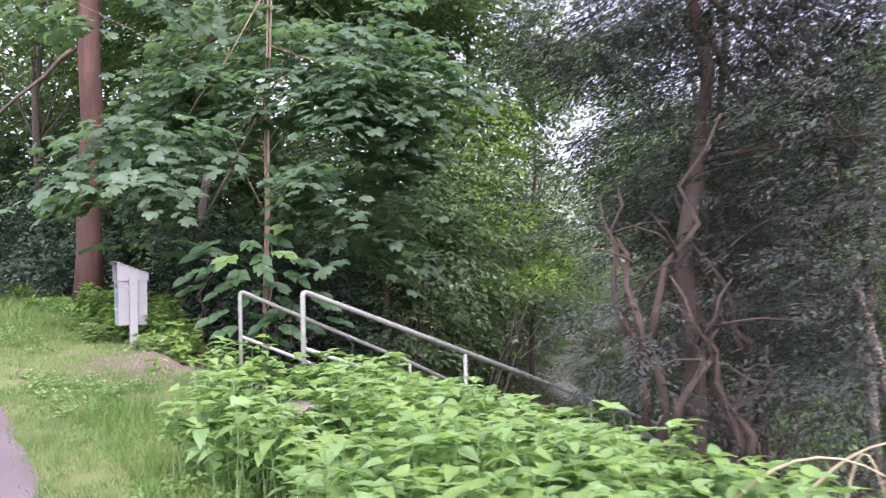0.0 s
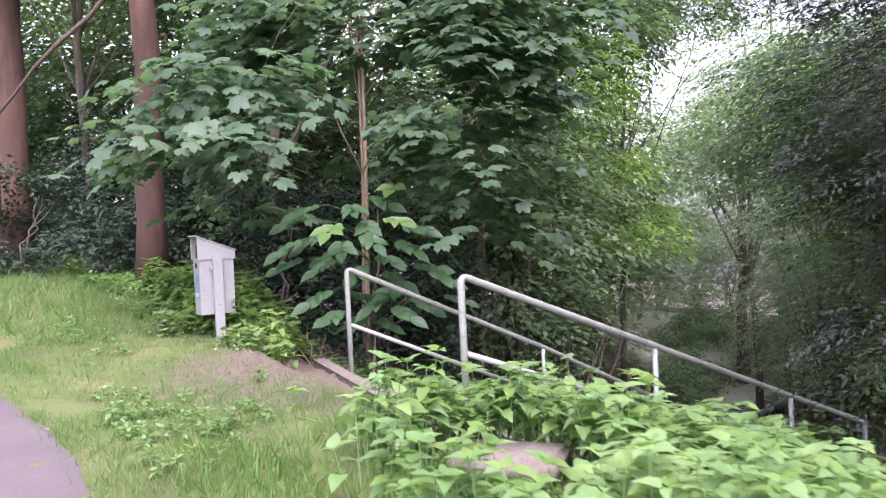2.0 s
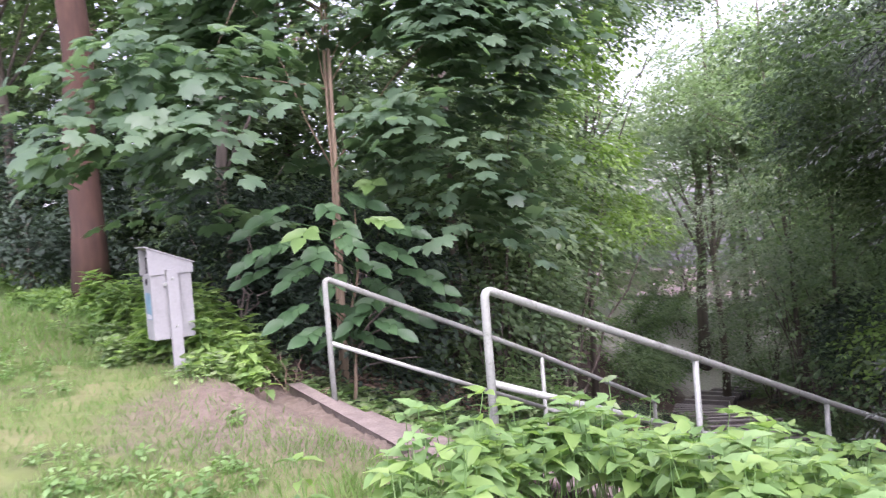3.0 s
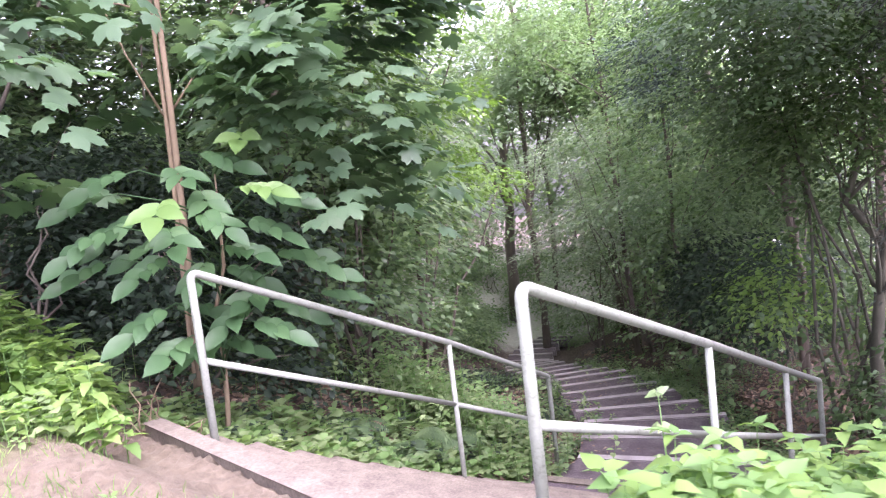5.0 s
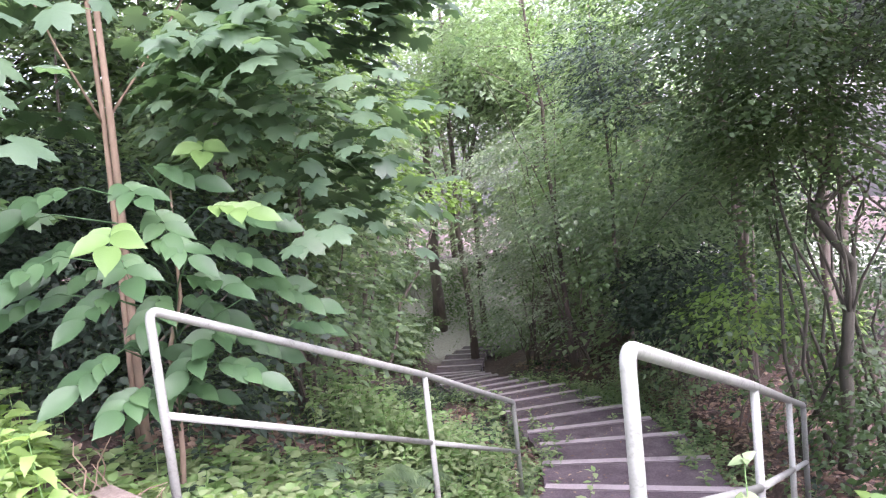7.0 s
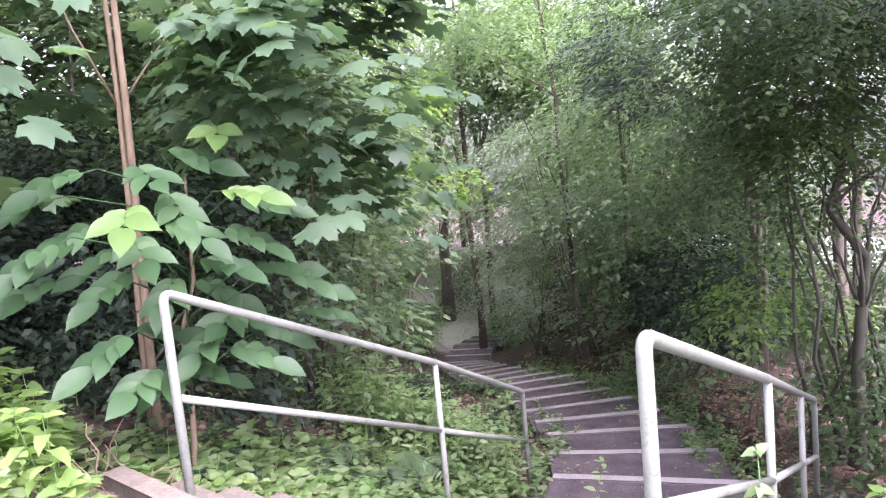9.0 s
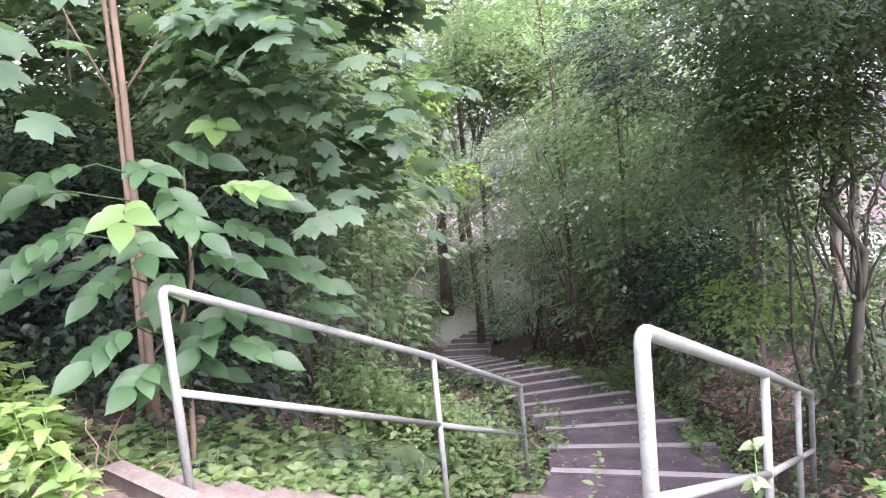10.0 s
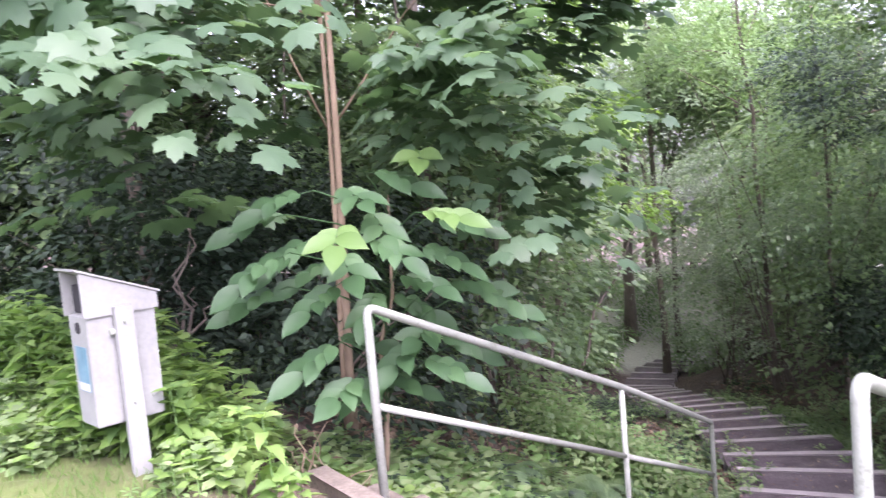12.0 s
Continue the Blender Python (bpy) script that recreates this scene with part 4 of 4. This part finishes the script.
shrub("shade_shrub", "shrub beneath the hazel, shade darkened into its leaf colour", (6.0, 17.0), [(6.1, 17.0, -0.6, 0.9, 1.6, 1.0), (5.2, 15.9, -0.4, 0.6, 0.7, 0.7)], 1300, 9, OVAL, 0.09, DARK, GREYBARK, 8, 0.8, 0.015, gap=-0.3)
shrub("elder_shrub", "many-stemmed grey shrub with sparse leaves", (4.6, 12.6), [(4.7, 12.9, 1.7, 1.2, 1.0, 0.7), (5.3, 13.2, 0.5, 1.2, 1.0, 0.8)], 330, 10, OVAL, 0.085, HAZEL, MOSSBARK, 11, 1.1, 0.03, gap=-0.15)
tree("gnarled_elder", "gnarled grey-green trunk forking above the bank", (4.35, 12.35), (5.0, 12.9, 2.6), 0.085, [(4.8, 12.8, 1.6, 1.3, 0.9, 0.5)], 130, 12, OVAL, 0.085, HAZEL, MOSSBARK, (0.6, 0.2, 0.3), 0.2, -0.3, 11, lean=0.2)
shrub("undergrowth_shrub", "bright green undergrowth lit from the open side", (4.6, 13.4), [(4.3, 13.7, -0.5, 0.7, 0.8, 0.7), (4.6, 12.0, -0.9, 0.9, 0.6, 0.45), (5.3, 12.8, -0.7, 0.9, 0.7, 0.5), (6.9, 14.3, -0.6, 1.1, 0.9, 0.6), (3.9, 11.0, -1.0, 0.8, 0.6, 0.4)], 700, 10, OVAL, 0.095, HAZEL, GREYBARK, 8, 0.9, 0.012, gap=-0.1, spray=(0.6, 0.16, 0.5))


# stands in shade; lime leaf colour replaces the light from the open side
shrub("young_shrub", "lime green shrub at the bank's foot, light put into its leaves", (4.8, 14.1), [(4.7, 13.9, -0.2, 0.7, 0.5, 0.9), (5.6, 14.0, -0.4, 0.7, 0.5, 0.7)], 300, 10, OVAL, 0.095, LIMEY, GREYBARK, 7, 0.7, 0.012, gap=-0.15, spray=(0.5, 0.16, 0.4), tilt=0.3)
for x, y in ((9.5, 15.4), (10.6, 18.2), (9.9, 20.2), (12.6, 19.0), (13.5, 22.5)):
    g = land1(x, y)
    shrub("valley_shrub", "dark green shrub on the open valley side", (x, y), [(x, y, g + 1.0, 1.4, 1.2, 1.2), (x + 0.7, y, g + 1.9, 0.9, 0.9, 0.6)], 300, 12, OVAL, 0.12, HAZEL, GREYBARK, 8, 0.9, 0.02, gap=-0.08, spray=(0.7, 0.22, 0.3), tilt=0.2)


def yew(base, blobs, n, label, stems=6):
    h = tree("yew_tree", label, base, (base[0] + 0.2, base[1] + 0.2, 5.5), 0.1, blobs, n, 34, NEEDLE, 0.057, YEW, YEWBARK, (0.34, 0.08, 0.35), 0.3, -0.28, 4, tilt=0.4, face=(0, -0.2, 0))
    z = land1(*base) - 0.1
    for i in range(stems):
        a = 2 * math.pi * i / stems + random.uniform(-0.3, 0.3)
        foot = Vector((base[0] + math.cos(a) * 0.16, base[1] + math.sin(a) * 0.16, z))
        fork = foot + Vector((math.cos(a) * random.uniform(0.2, 0.5), math.sin(a) * random.uniform(0.2, 0.5) - 0.15, random.uniform(0.9, 1.7)))
        trunk_mesh("limb", limb_path(foot, fork, 0.12, 6), 0.06, 0.034, YEWBARK, h, 9)
        for k in range(2):
            end = fork + Vector((random.uniform(-0.55, 0.55), random.uniform(-0.5, 0.25), random.uniform(0.7, 1.8)))
            trunk_mesh("limb", limb_path(fork - Vector((0, 0, 0.03)), end, 0.13, 6), 0.034, 0.007, YEWBARK, h, 7)
            for _ in range(2):
                q = fork.lerp(end, random.uniform(0.3, 0.8))
                trunk_mesh("twig", limb_path(q, q + Vector((random.uniform(-0.5, 0.5), random.uniform(-0.5, 0.1), random.uniform(-0.05, 0.4))), 0.05, 4), 0.012, 0.004, YEWBARK, h, 5)
    return h


yew((2.0, 6.6), [(2.5, 7.4, 2.5, 1.5, 1.0, 2.3), (3.5, 6.0, 2.2, 1.4, 1.4, 2.2), (2.5, 6.8, 4.9, 2.0, 1.7, 1.7), (1.5, 6.1, 1.0, 0.5, 0.3, 0.7), (2.3, 6.15, 1.9, 0.5, 0.25, 0.5), (2.9, 5.7, 1.2, 0.6, 0.4, 0.9), (2.0, 5.9, 3.6, 0.9, 0.4, 0.7), (3.0, 5.6, 4.3, 1.4, 1.0, 1.2)], 4700, "dark yew with forked reddish bare stems")
yew((3.4, 9.8), [(3.55, 9.7, 2.6, 1.3, 1.1, 2.7), (3.2, 9.8, 4.6, 1.7, 1.4, 1.2), (4.6, 8.6, 2.5, 1.4, 1.2, 2.2), (1.8, 9.9, 4.7, 0.9, 0.9, 1.0)], 3700, "dark dense yew beside the handrail")


# ---- low plants: grass, nettles, ivy, ferns, litter ----
def on_land(e, p):
    x, y = xy(e, p)
    return np.stack([x, y, land(x, y)], 1)


def stair_clear(pts):
    """Distance in plan to the stairs' middle line."""
    d = np.full(len(pts), 1e9)
    for cx, cy, _ in STAIR_LINE:
        d = np.minimum(d, np.hypot(pts[:, 0] - cx, pts[:, 1] - cy))
    return d


def grass(n, e0, e1, p0, p1, hmin, hmax, mat, label, thin=None):
    ge, gp = rng.uniform(e0, e1, n), rng.uniform(p0, p1, n)
    pts = on_land(ge, gp)
    keep = (ge > path_edge(gp) - 0.12 * rng.random(n) ** 2) & np.array([noise.noise(Vector(q) * 1.6) > -0.5 for q in pts])
    if thin is not None:
        keep &= thin(pts)
    pts = pts[keep]
    n = len(pts)
    ax = np.stack([rng.normal(0, 0.45, n), rng.normal(0, 0.45, n), np.ones(n)], 1)
    nm = np.stack([rng.normal(0, 1, n), rng.normal(0, 1, n), 0.3 * np.ones(n)], 1)
    tv, tf = np.array([(-0.035, 0, 0), (0.035, 0, 0), (-0.025, 0.55, 0.05), (0.025, 0.55, 0.05), (0, 1, 0.3)]), np.array([(0, 1, 3), (0, 3, 2), (2, 3, 4)])
    ob = scatter("grass", (tv, tf), pts, ax, nm, rng.uniform(hmin, hmax, n), mat)
    tagged(ob, label, "grass", kind="stuff")


def off_landing(pts):
    d = np.hypot(pts[:, 0] + 2.75, pts[:, 1] - 9.35)
    worn = np.array([noise.noise(Vector(q) * 0.75 + Vector((3.1, 0.4, 0))) for q in pts])
    return (d > 0.4 + 0.75 * rng.random(len(pts))) & ((worn < 0.12) | (rng.random(len(pts)) < 0.45))


grass(62000, -0.5, 2.0, -5.0, 6.3, 0.03, 0.085, GRASS, "short trodden green grass along the path", off_landing)
grass(9000, 0.4, 2.4, -5.0, 2.2, 0.06, 0.17, GRASS, "longer grass tufts at the edge of nettles", off_landing)
grass(11000, -1.3, 2.5, 6.0, 16, 0.08, 0.2, GRASS, "rough grass farther along the path")


def nettle_bed(count, where, hmin, hmax, mats, label, name="nettle_bed", leaf=0.085, tiers=5, shape=HEART, low=0.45):
    """Upright stems with paired toothed leaves in tiers, smaller towards the top."""
    pts = where(count)
    n = len(pts)
    hgt = rng.uniform(hmin, hmax, n) * np.array([0.72 + 0.75 * max(0.0, 0.45 + noise.noise(Vector(q) * 1.9)) for q in pts])
    lean = rng.normal(0, 0.12, (n, 2))
    pl, ax, nm, sz, mi = [], [], [], [], []
    for k in range(tiers):
        t = low + (1 - low) * k / (tiers - 1)
        for s in range(2 if k < tiers - 1 else 4):
            a = (k * 1.57 + s * (math.pi if k < tiers - 1 else 1.57)) + rng.uniform(0, 0.7, n) + np.arange(n) * 2.4
            d = np.stack([np.cos(a), np.sin(a)], 1)
            q = pts + np.column_stack([lean * (hgt * t)[:, None] + d * 0.012, hgt * t])
            pl.append(q)
            ax.append(np.column_stack([d, (0.35 if k == tiers - 1 else 0.0) + rng.normal(0, 0.25, n)]))
            nm.append(np.column_stack([-d * 0.25 + rng.normal(0, 0.2, (n, 2)), np.ones(n)]))
            sz.append(leaf * (1.35 - 0.55 * t) * rng.uniform(0.7, 1.35, n))
            mi.append((rng.random(n) < (0.15 if k < tiers - 2 else 0.45)).astype(int) if len(mats) > 1 else np.zeros(n, int))
    ob = scatter(name, shape, *(np.concatenate(v) for v in (pl, ax, nm, sz)), list(mats), mat_index=np.concatenate(mi), smooth=True)
    tagged(ob, label, "nettles" if "nettle" in name else "plants", kind="stuff")
    # stalks
    tv = np.array([(-0.004, 0, 0), (0.004, 0, 0), (0.002, 1, 0), (-0.002, 1, 0)])
    top = np.column_stack([lean * hgt[:, None], hgt])
    a = unit(top)
    s = np.tile(np.array((1.0, 0, 0)), (n, 1))
    v = pts[:, None] + tv[None, :, 0, None] * s[:, None] + tv[None, :, 1, None] * top[:, None]
    st = array_mesh("stalks", v.reshape(-1, 3), np.arange(n * 4).reshape(-1, 4), NETTLE)
    st.parent = ob


def bank(count):
    e = rng.uniform(0.4, 6.3, count * 2)
    p = rng.uniform(-7.5, 2.3, count * 2)
    pts = on_land(e, p)
    edge = 0.8 + 0.7 * soft_step(0.6, 2.3, p) + 0.12 * np.sin(p * 1.1 + 0.5) + 0.14 * np.sin(p * 3.1) + 0.1 * np.sin(p * 7.3)
    keep = (e > edge) & (e < 5.6 - 0.35 * np.sin(p) + 0.7 * (p < -2.5)) & (np.hypot((pts[:, 0] + 1.17) * 1.1, (pts[:, 1] - 6.25) * 0.72) > 0.58) & (rng.random(len(e)) < 0.2 + (e - edge) / 0.55)
    # clear of the flight's right side
    k2 = p < 1.58 + 0.16 * np.sin(e * 3)
    return pts[keep & k2][:count]


nettle_bed(6800, bank, 0.24, 0.54, (NETTLE, LIMEY), "dense bright green nettles covering the bank", leaf=0.112, tiers=3, low=0.62)


def by_bin(count):
    e, p = rng.uniform(1.55, 2.75, count), rng.uniform(4.7, 9.0, count)
    pts = on_land(e, p)
    keep = (np.hypot(pts[:, 0] + 3.93, pts[:, 1] - 10.3) > 0.17) & (e > 1.68 + 0.15 * np.sin(p * 4) + 0.35 * (p < 5.35)) & np.array([noise.noise(Vector(q) * 2.3) > -0.22 for q in pts]) & (np.hypot(pts[:, 0] + 2.67, pts[:, 1] - 10.66) > 0.78)
    return pts[keep]


nettle_bed(950, by_bin, 0.12, 0.46, (LIMEY, YOUNG), "yellow-green nettles round the litter bin", leaf=0.125, shape=TOOTHED)


def bin_front(count):
    e, p = rng.uniform(1.2, 2.0, count), rng.uniform(4.9, 7.6, count)
    pts = on_land(e, p)
    return pts[np.array([noise.noise(Vector(q) * 2.1) > -0.12 for q in pts]) & (e > 1.3 + 0.15 * np.sin(p * 5) + 0.3 * (p < 5.4))]


nettle_bed(420, bin_front, 0.04, 0.16, (IVY, LIMEY), "low round-leaved plants at the bin's foot", "ground_ivy", 0.075, 3, ROUND)


def wood_edge(count):
    e, p = rng.uniform(1.0, 3.0, count), rng.uniform(7.0, 15.0, count)
    pts = on_land(e, p)
    return pts[np.array([noise.noise(Vector(q) * 1.3) > -0.15 for q in pts]) & (e > 1.25 + 0.2 * np.sin(p * 2.3) + 0.3 * (p < 7.8))]


nettle_bed(2000, wood_edge, 0.06, 0.17, (NETTLE, LIMEY), "mixed low green plants along the wood's edge", "edge_plants", 0.1, 4, OVAL)


def wood_floor(count):
    pts = np.column_stack([rng.uniform(-9, 8, count), rng.uniform(10.5, 24, count)])
    pts = np.column_stack([pts, land(pts[:, 0], pts[:, 1])])
    e, p = ep(pts[:, 0], pts[:, 1])
    d = stair_clear(pts)
    side = (pts[:, 0] - 2.2) * 0.8 - (pts[:, 1] - 13.0) * 0.3
    keep = (e > 2.4) & ((side < 0) | (d > 3.2) | (rng.random(len(pts)) < 0.3)) & (d > np.where(pts[:, 1] > 13.5, 1.05, 1.5)) & np.array([noise.noise(Vector(q) * 0.7) > -0.1 for q in pts])
    keep &= ~((side < 0) & (d < 3.2) & (pts[:, 1] < 15.5) & (rng.random(len(pts)) < 0.55))
    return pts[keep]


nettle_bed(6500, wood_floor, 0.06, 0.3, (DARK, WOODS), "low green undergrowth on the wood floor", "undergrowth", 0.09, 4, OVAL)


def left_bank(count):
    s = rng.random(count)
    a = np.array((-2.9, 10.75)) * (1 - s)[:, None] + np.array((1.2, 14.2)) * s[:, None]
    off = rng.uniform(0.0, 1.0, count) ** 1.3 * 1.3
    pts = a + np.array((-0.62, 0.78)) * (off - 0.12)[:, None]
    return np.column_stack([pts, land(pts[:, 0], pts[:, 1])])


nettle_bed(620, left_bank, 0.04, 0.16, (IVY, NETTLE), "pale round-leaved ground ivy under the handrail", "ground_ivy", 0.095, 3, ROUND)
def stair_side(count):
    s = rng.random(count) * 0.55
    a = np.array((-3.05, 10.82)) + np.array((2.3, 1.5)) * s[:, None]
    pts = a + np.array((-0.5, 0.8)) * rng.uniform(-0.22, 0.12, count)[:, None]
    return np.column_stack([pts, land(pts[:, 0], pts[:, 1]) + 0.02])


nettle_bed(260, stair_side, 0.04, 0.13, (IVY, LIMEY), "pale round-leaved ivy creeping over the step ends", "ground_ivy", 0.085, 3, ROUND)
nettle_bed(340, lambda c: np.column_stack([q := np.array((0.1, 14.5)) + rng.normal(0, 0.55, (c, 2)), land(q[:, 0], q[:, 1])]), 0.3, 0.75, (IVY, NETTLE), "bushy green herbs beside the stairs", "herb_clump", 0.1, 5, OVAL)
def lower_edge(count):
    q = np.array((5.1, 18.2)) + rng.normal(0, 0.6, (count, 2)) * np.array((1.0, 1.6))
    pts = np.column_stack([q, land(q[:, 0], q[:, 1])])
    return pts[stair_clear(pts) > 0.95]


nettle_bed(620, lower_edge, 0.1, 0.32, (PALE, IVY), "pale ferny plants edging the lower steps", "herb_clump", 0.12, 4, SLIM)


def litter(count, label, rx=(-3.2, 8), ry=(9, 26)):
    pts = np.column_stack([rng.uniform(*rx, count), rng.uniform(*ry, count)])
    pts = np.column_stack([pts, land(pts[:, 0], pts[:, 1]) + 0.02])
    d = stair_clear(pts)
    e, p = ep(pts[:, 0], pts[:, 1])
    keep = (e > 2.6) & (d > 0.9)
    pts = pts[keep]
    n = len(pts)
    ax = np.column_stack([rng.normal(0, 1, (n, 2)), rng.normal(0, 0.2, n)])
    nm = np.column_stack([rng.normal(0, 0.35, (n, 2)), np.ones(n)])
    ob = scatter("leaf_litter", OVAL, pts, ax, nm, rng.uniform(0.05, 0.11, n), DRY)
    tagged(ob, label, "leaf litter", kind="stuff")


litter(15000, "brown and pale fallen leaves on dark soil")
litter(6000, "dry leaves under the handrail", (-2.9, 1.6), (10.6, 15.5))
litter(7000, "pale dry leaves along the stairs' edge", (1.5, 6.5), (10.5, 19.5))

# fallen leaves and grit on the treads
pts = []
for k in range(0, 30):
    a0, b0, z = stair_edge(k)
    a1, b1, z1 = stair_edge(k + 1)
    for _ in range(30 if k < 11 else 75):
        u, v = random.random(), random.uniform(0.1, 0.9)
        u = u * u * 0.5 if random.random() < 0.4 else u
        q = a0.lerp(b0, u).lerp(a1.lerp(b1, u), v)
        pts.append((q.x, q.y, z1 + 0.012))
pts = np.array(pts)
n = len(pts)
ob = scatter("fallen_leaves", OVAL, pts, np.column_stack([rng.normal(0, 1, (n, 2)), rng.normal(0, 0.15, n)]), np.column_stack([rng.normal(0, 0.2, (n, 2)), np.ones(n)]), rng.uniform(0.015, 0.06, n), DRY)
tagged(ob, "scattered dry leaves lying on the steps", "leaf litter", kind="stuff")


def fern(x, y, size, label="dark green fern with arching fronds"):
    z = land1(x, y)
    h = empty("fern", (x, y, z))
    tagged(h, label, "fern", "ferns on the bank")
    for i in range(9):
        a = 2 * math.pi * i / 9 + random.uniform(-0.3, 0.3)
        out = Vector((math.cos(a), math.sin(a), 0))
        pl, ax, nm, sz = [], [], [], []
        for j in range(16):
            t = (j + 1) / 16
            q = Vector((x, y, z)) + out * size * t * 0.85 + Vector((0, 0, size * (1.25 * t - 1.05 * t * t)))
            tang = out * 0.85 + Vector((0, 0, 1.25 - 2.1 * t))
            sd = out.cross(Vector((0, 0, 1)))
            for s in (-1, 1):
                pl.append(q)
                ax.append(sd * s + tang * 0.35)
                nm.append(Vector((0, 0, 1)) + out * (t - 0.3))
                sz.append(size * 0.3 * math.sin(math.pi * min(1, 0.15 + 0.85 * (1 - t))) + 0.02)
        scatter("frond", SLIM, np.array(pl), np.array(ax), np.array(nm), np.array(sz), WOODS, h)


for x, y, s in ((-0.9, 13.1, 0.6), (-0.35, 13.6, 0.55), (-1.5, 12.9, 0.5)):
    fern(x, y, s)

# stone slab lying in the nettles
bm = bmesh.new()
bmesh.ops.create_cube(bm, size=1.0, matrix=Matrix.Translation((-1.15, 6.72, land1(-1.15, 6.72) + 0.06)) @ Matrix.Rotation(radians(-20), 4, "Z") @ Matrix.Diagonal((0.62, 0.42, 0.14, 1)))
bmesh.ops.bevel(bm, geom=bm.edges[:], offset=0.03, segments=3, affect="EDGES")
slab = part("stone_slab", bm, SLEEPER, smooth=True)
tagged(slab, "worn brownish stone slab half hidden by nettles", "stone")


# arching dry grass stalks beside the bank
def stalk(a, b, rise, r=0.012):
    a, b = Vector(a), Vector(b)
    h = empty("grass_stalk", a)
    tagged(h, "long pale arching dry grass blade", "grass stalk", "dry stalks by the bank")
    bm = bmesh.new()
    pts = [a.lerp(b, t) + Vector((0, 0, rise * 4 * t * (1 - t))) for t in (i / 10 for i in range(11))]
    tube(bm, pts, [r * (1 - 0.8 * i / 10) for i in range(11)], 6)
    under(part("blade", bm, STRAW, smooth=True), h)


stalk((1.15, 3.9, 0.3), (2.0, 3.55, 0.62), 0.28)
stalk((1.5, 3.95, 0.25), (2.3, 3.8, 0.75), 0.22)
stalk((1.75, 3.75, 0.2), (1.95, 3.6, 0.35), 0.5, 0.009)
stalk((1.85, 3.6, 0.2), (2.2, 3.5, 0.55), 0.3, 0.009)


# pale young plant in front of the rail
def seedling(x, y, top, label):
    z = land1(x, y)
    h = empty("seedling", (x, y, z))
    tagged(h, label, "seedling")
    bm = bmesh.new()
    tube(bm, [(x, y, z - 0.05), (x + 0.02, y, (z + top) / 2), (x, y, top)], [0.006, 0.005, 0.003], 6)
    under(part("stem", bm, NETTLE, smooth=True), h)
    pl, ax = [], []
    for t in (0.6, 0.8, 1.0):
        for a in range(4):
            an = a * 1.57 + t * 9
            pl.append((x, y, z + (top - z) * t))
            ax.append((math.cos(an), math.sin(an), random.uniform(-0.6, 0.2) + 0.5 * (t > 0.9)))
    scatter("foliage", HEART, np.array(pl), np.array(ax), np.tile((0, -0.5, 1.0), (len(pl), 1)) + rng.normal(0, 0.25, (len(pl), 3)), rng.uniform(0.045, 0.085, len(pl)), IVY, h, smooth=True)


seedling(-0.62, 8.5, 0.84, "pale yellow-green seedling against the handrail")

# dead brown twigs at the foot of the sapling
for k in range(14):
    a = Vector((-2.95 + random.uniform(-0.25, 0.25), 10.95 + random.uniform(-0.15, 0.2), 0))
    a.z = land1(a.x, a.y)
    b = a + Vector((random.uniform(-0.3, 0.3), random.uniform(-0.25, 0.1), random.uniform(0.15, 0.5)))
    h = empty("dead_twig", a)
    tagged(h, "thin dead brown twig by the sapling", "twig", "dead twigs")
    bm = bmesh.new()
    tube(bm, limb_path(a, b, 0.04, 4), [0.007, 0.006, 0.005, 0.004, 0.002], 5)
    under(part("stick", bm, BROWNBARK, smooth=True), h)


# weeds in the verge, plants creeping in over the step ends, bits lying on the path
def verge(count):
    e, p = rng.uniform(0.25, 1.9, count), rng.uniform(-5, 7.5, count)
    pts = on_land(e, p)
    keep = np.array([noise.noise(Vector(q) * 1.1 + Vector((7, 3, 1))) > 0.05 for q in pts]) & (rng.random(count) < 0.25 + 0.5 * e) & off_landing(pts)
    return pts[keep]


nettle_bed(1700, verge, 0.02, 0.1, (NETTLE, GRASS), "low broad-leaved weeds among the grass", "verge_weeds", 0.06, 3, OVAL)


def step_ends(count):
    out = []
    while len(out) < count:
        k = random.uniform(11, 22)
        a0, b0, z = stair_edge(k)
        right = random.random() < 0.65
        q = (b0 + (b0 - a0).normalized() * random.gauss(0.12, 0.28)) if right else (a0 + (a0 - b0).normalized() * random.gauss(0.1, 0.2))
        out.append((q.x, q.y, z - 0.16))
    return np.array(out)


nettle_bed(520, step_ends, 0.06, 0.26, (WOODS, IVY), "straggling green plants overgrowing the step ends", "step_plants", 0.085, 4, OVAL)

pe3, pp3 = rng.uniform(-2.2, -0.1, 60), rng.uniform(-6, 9, 60)
pts = on_land(pe3, pp3)
pts[:, 2] += 0.034
ob = scatter("path_litter", OVAL, pts, np.column_stack([rng.normal(0, 1, (60, 2)), np.zeros(60)]), np.column_stack([rng.normal(0, 0.15, (60, 2)), np.ones(60)]), rng.uniform(0.02, 0.07, 60), DRY)
tagged(ob, "few dry leaves and bits on the path", "leaf litter", kind="stuff")
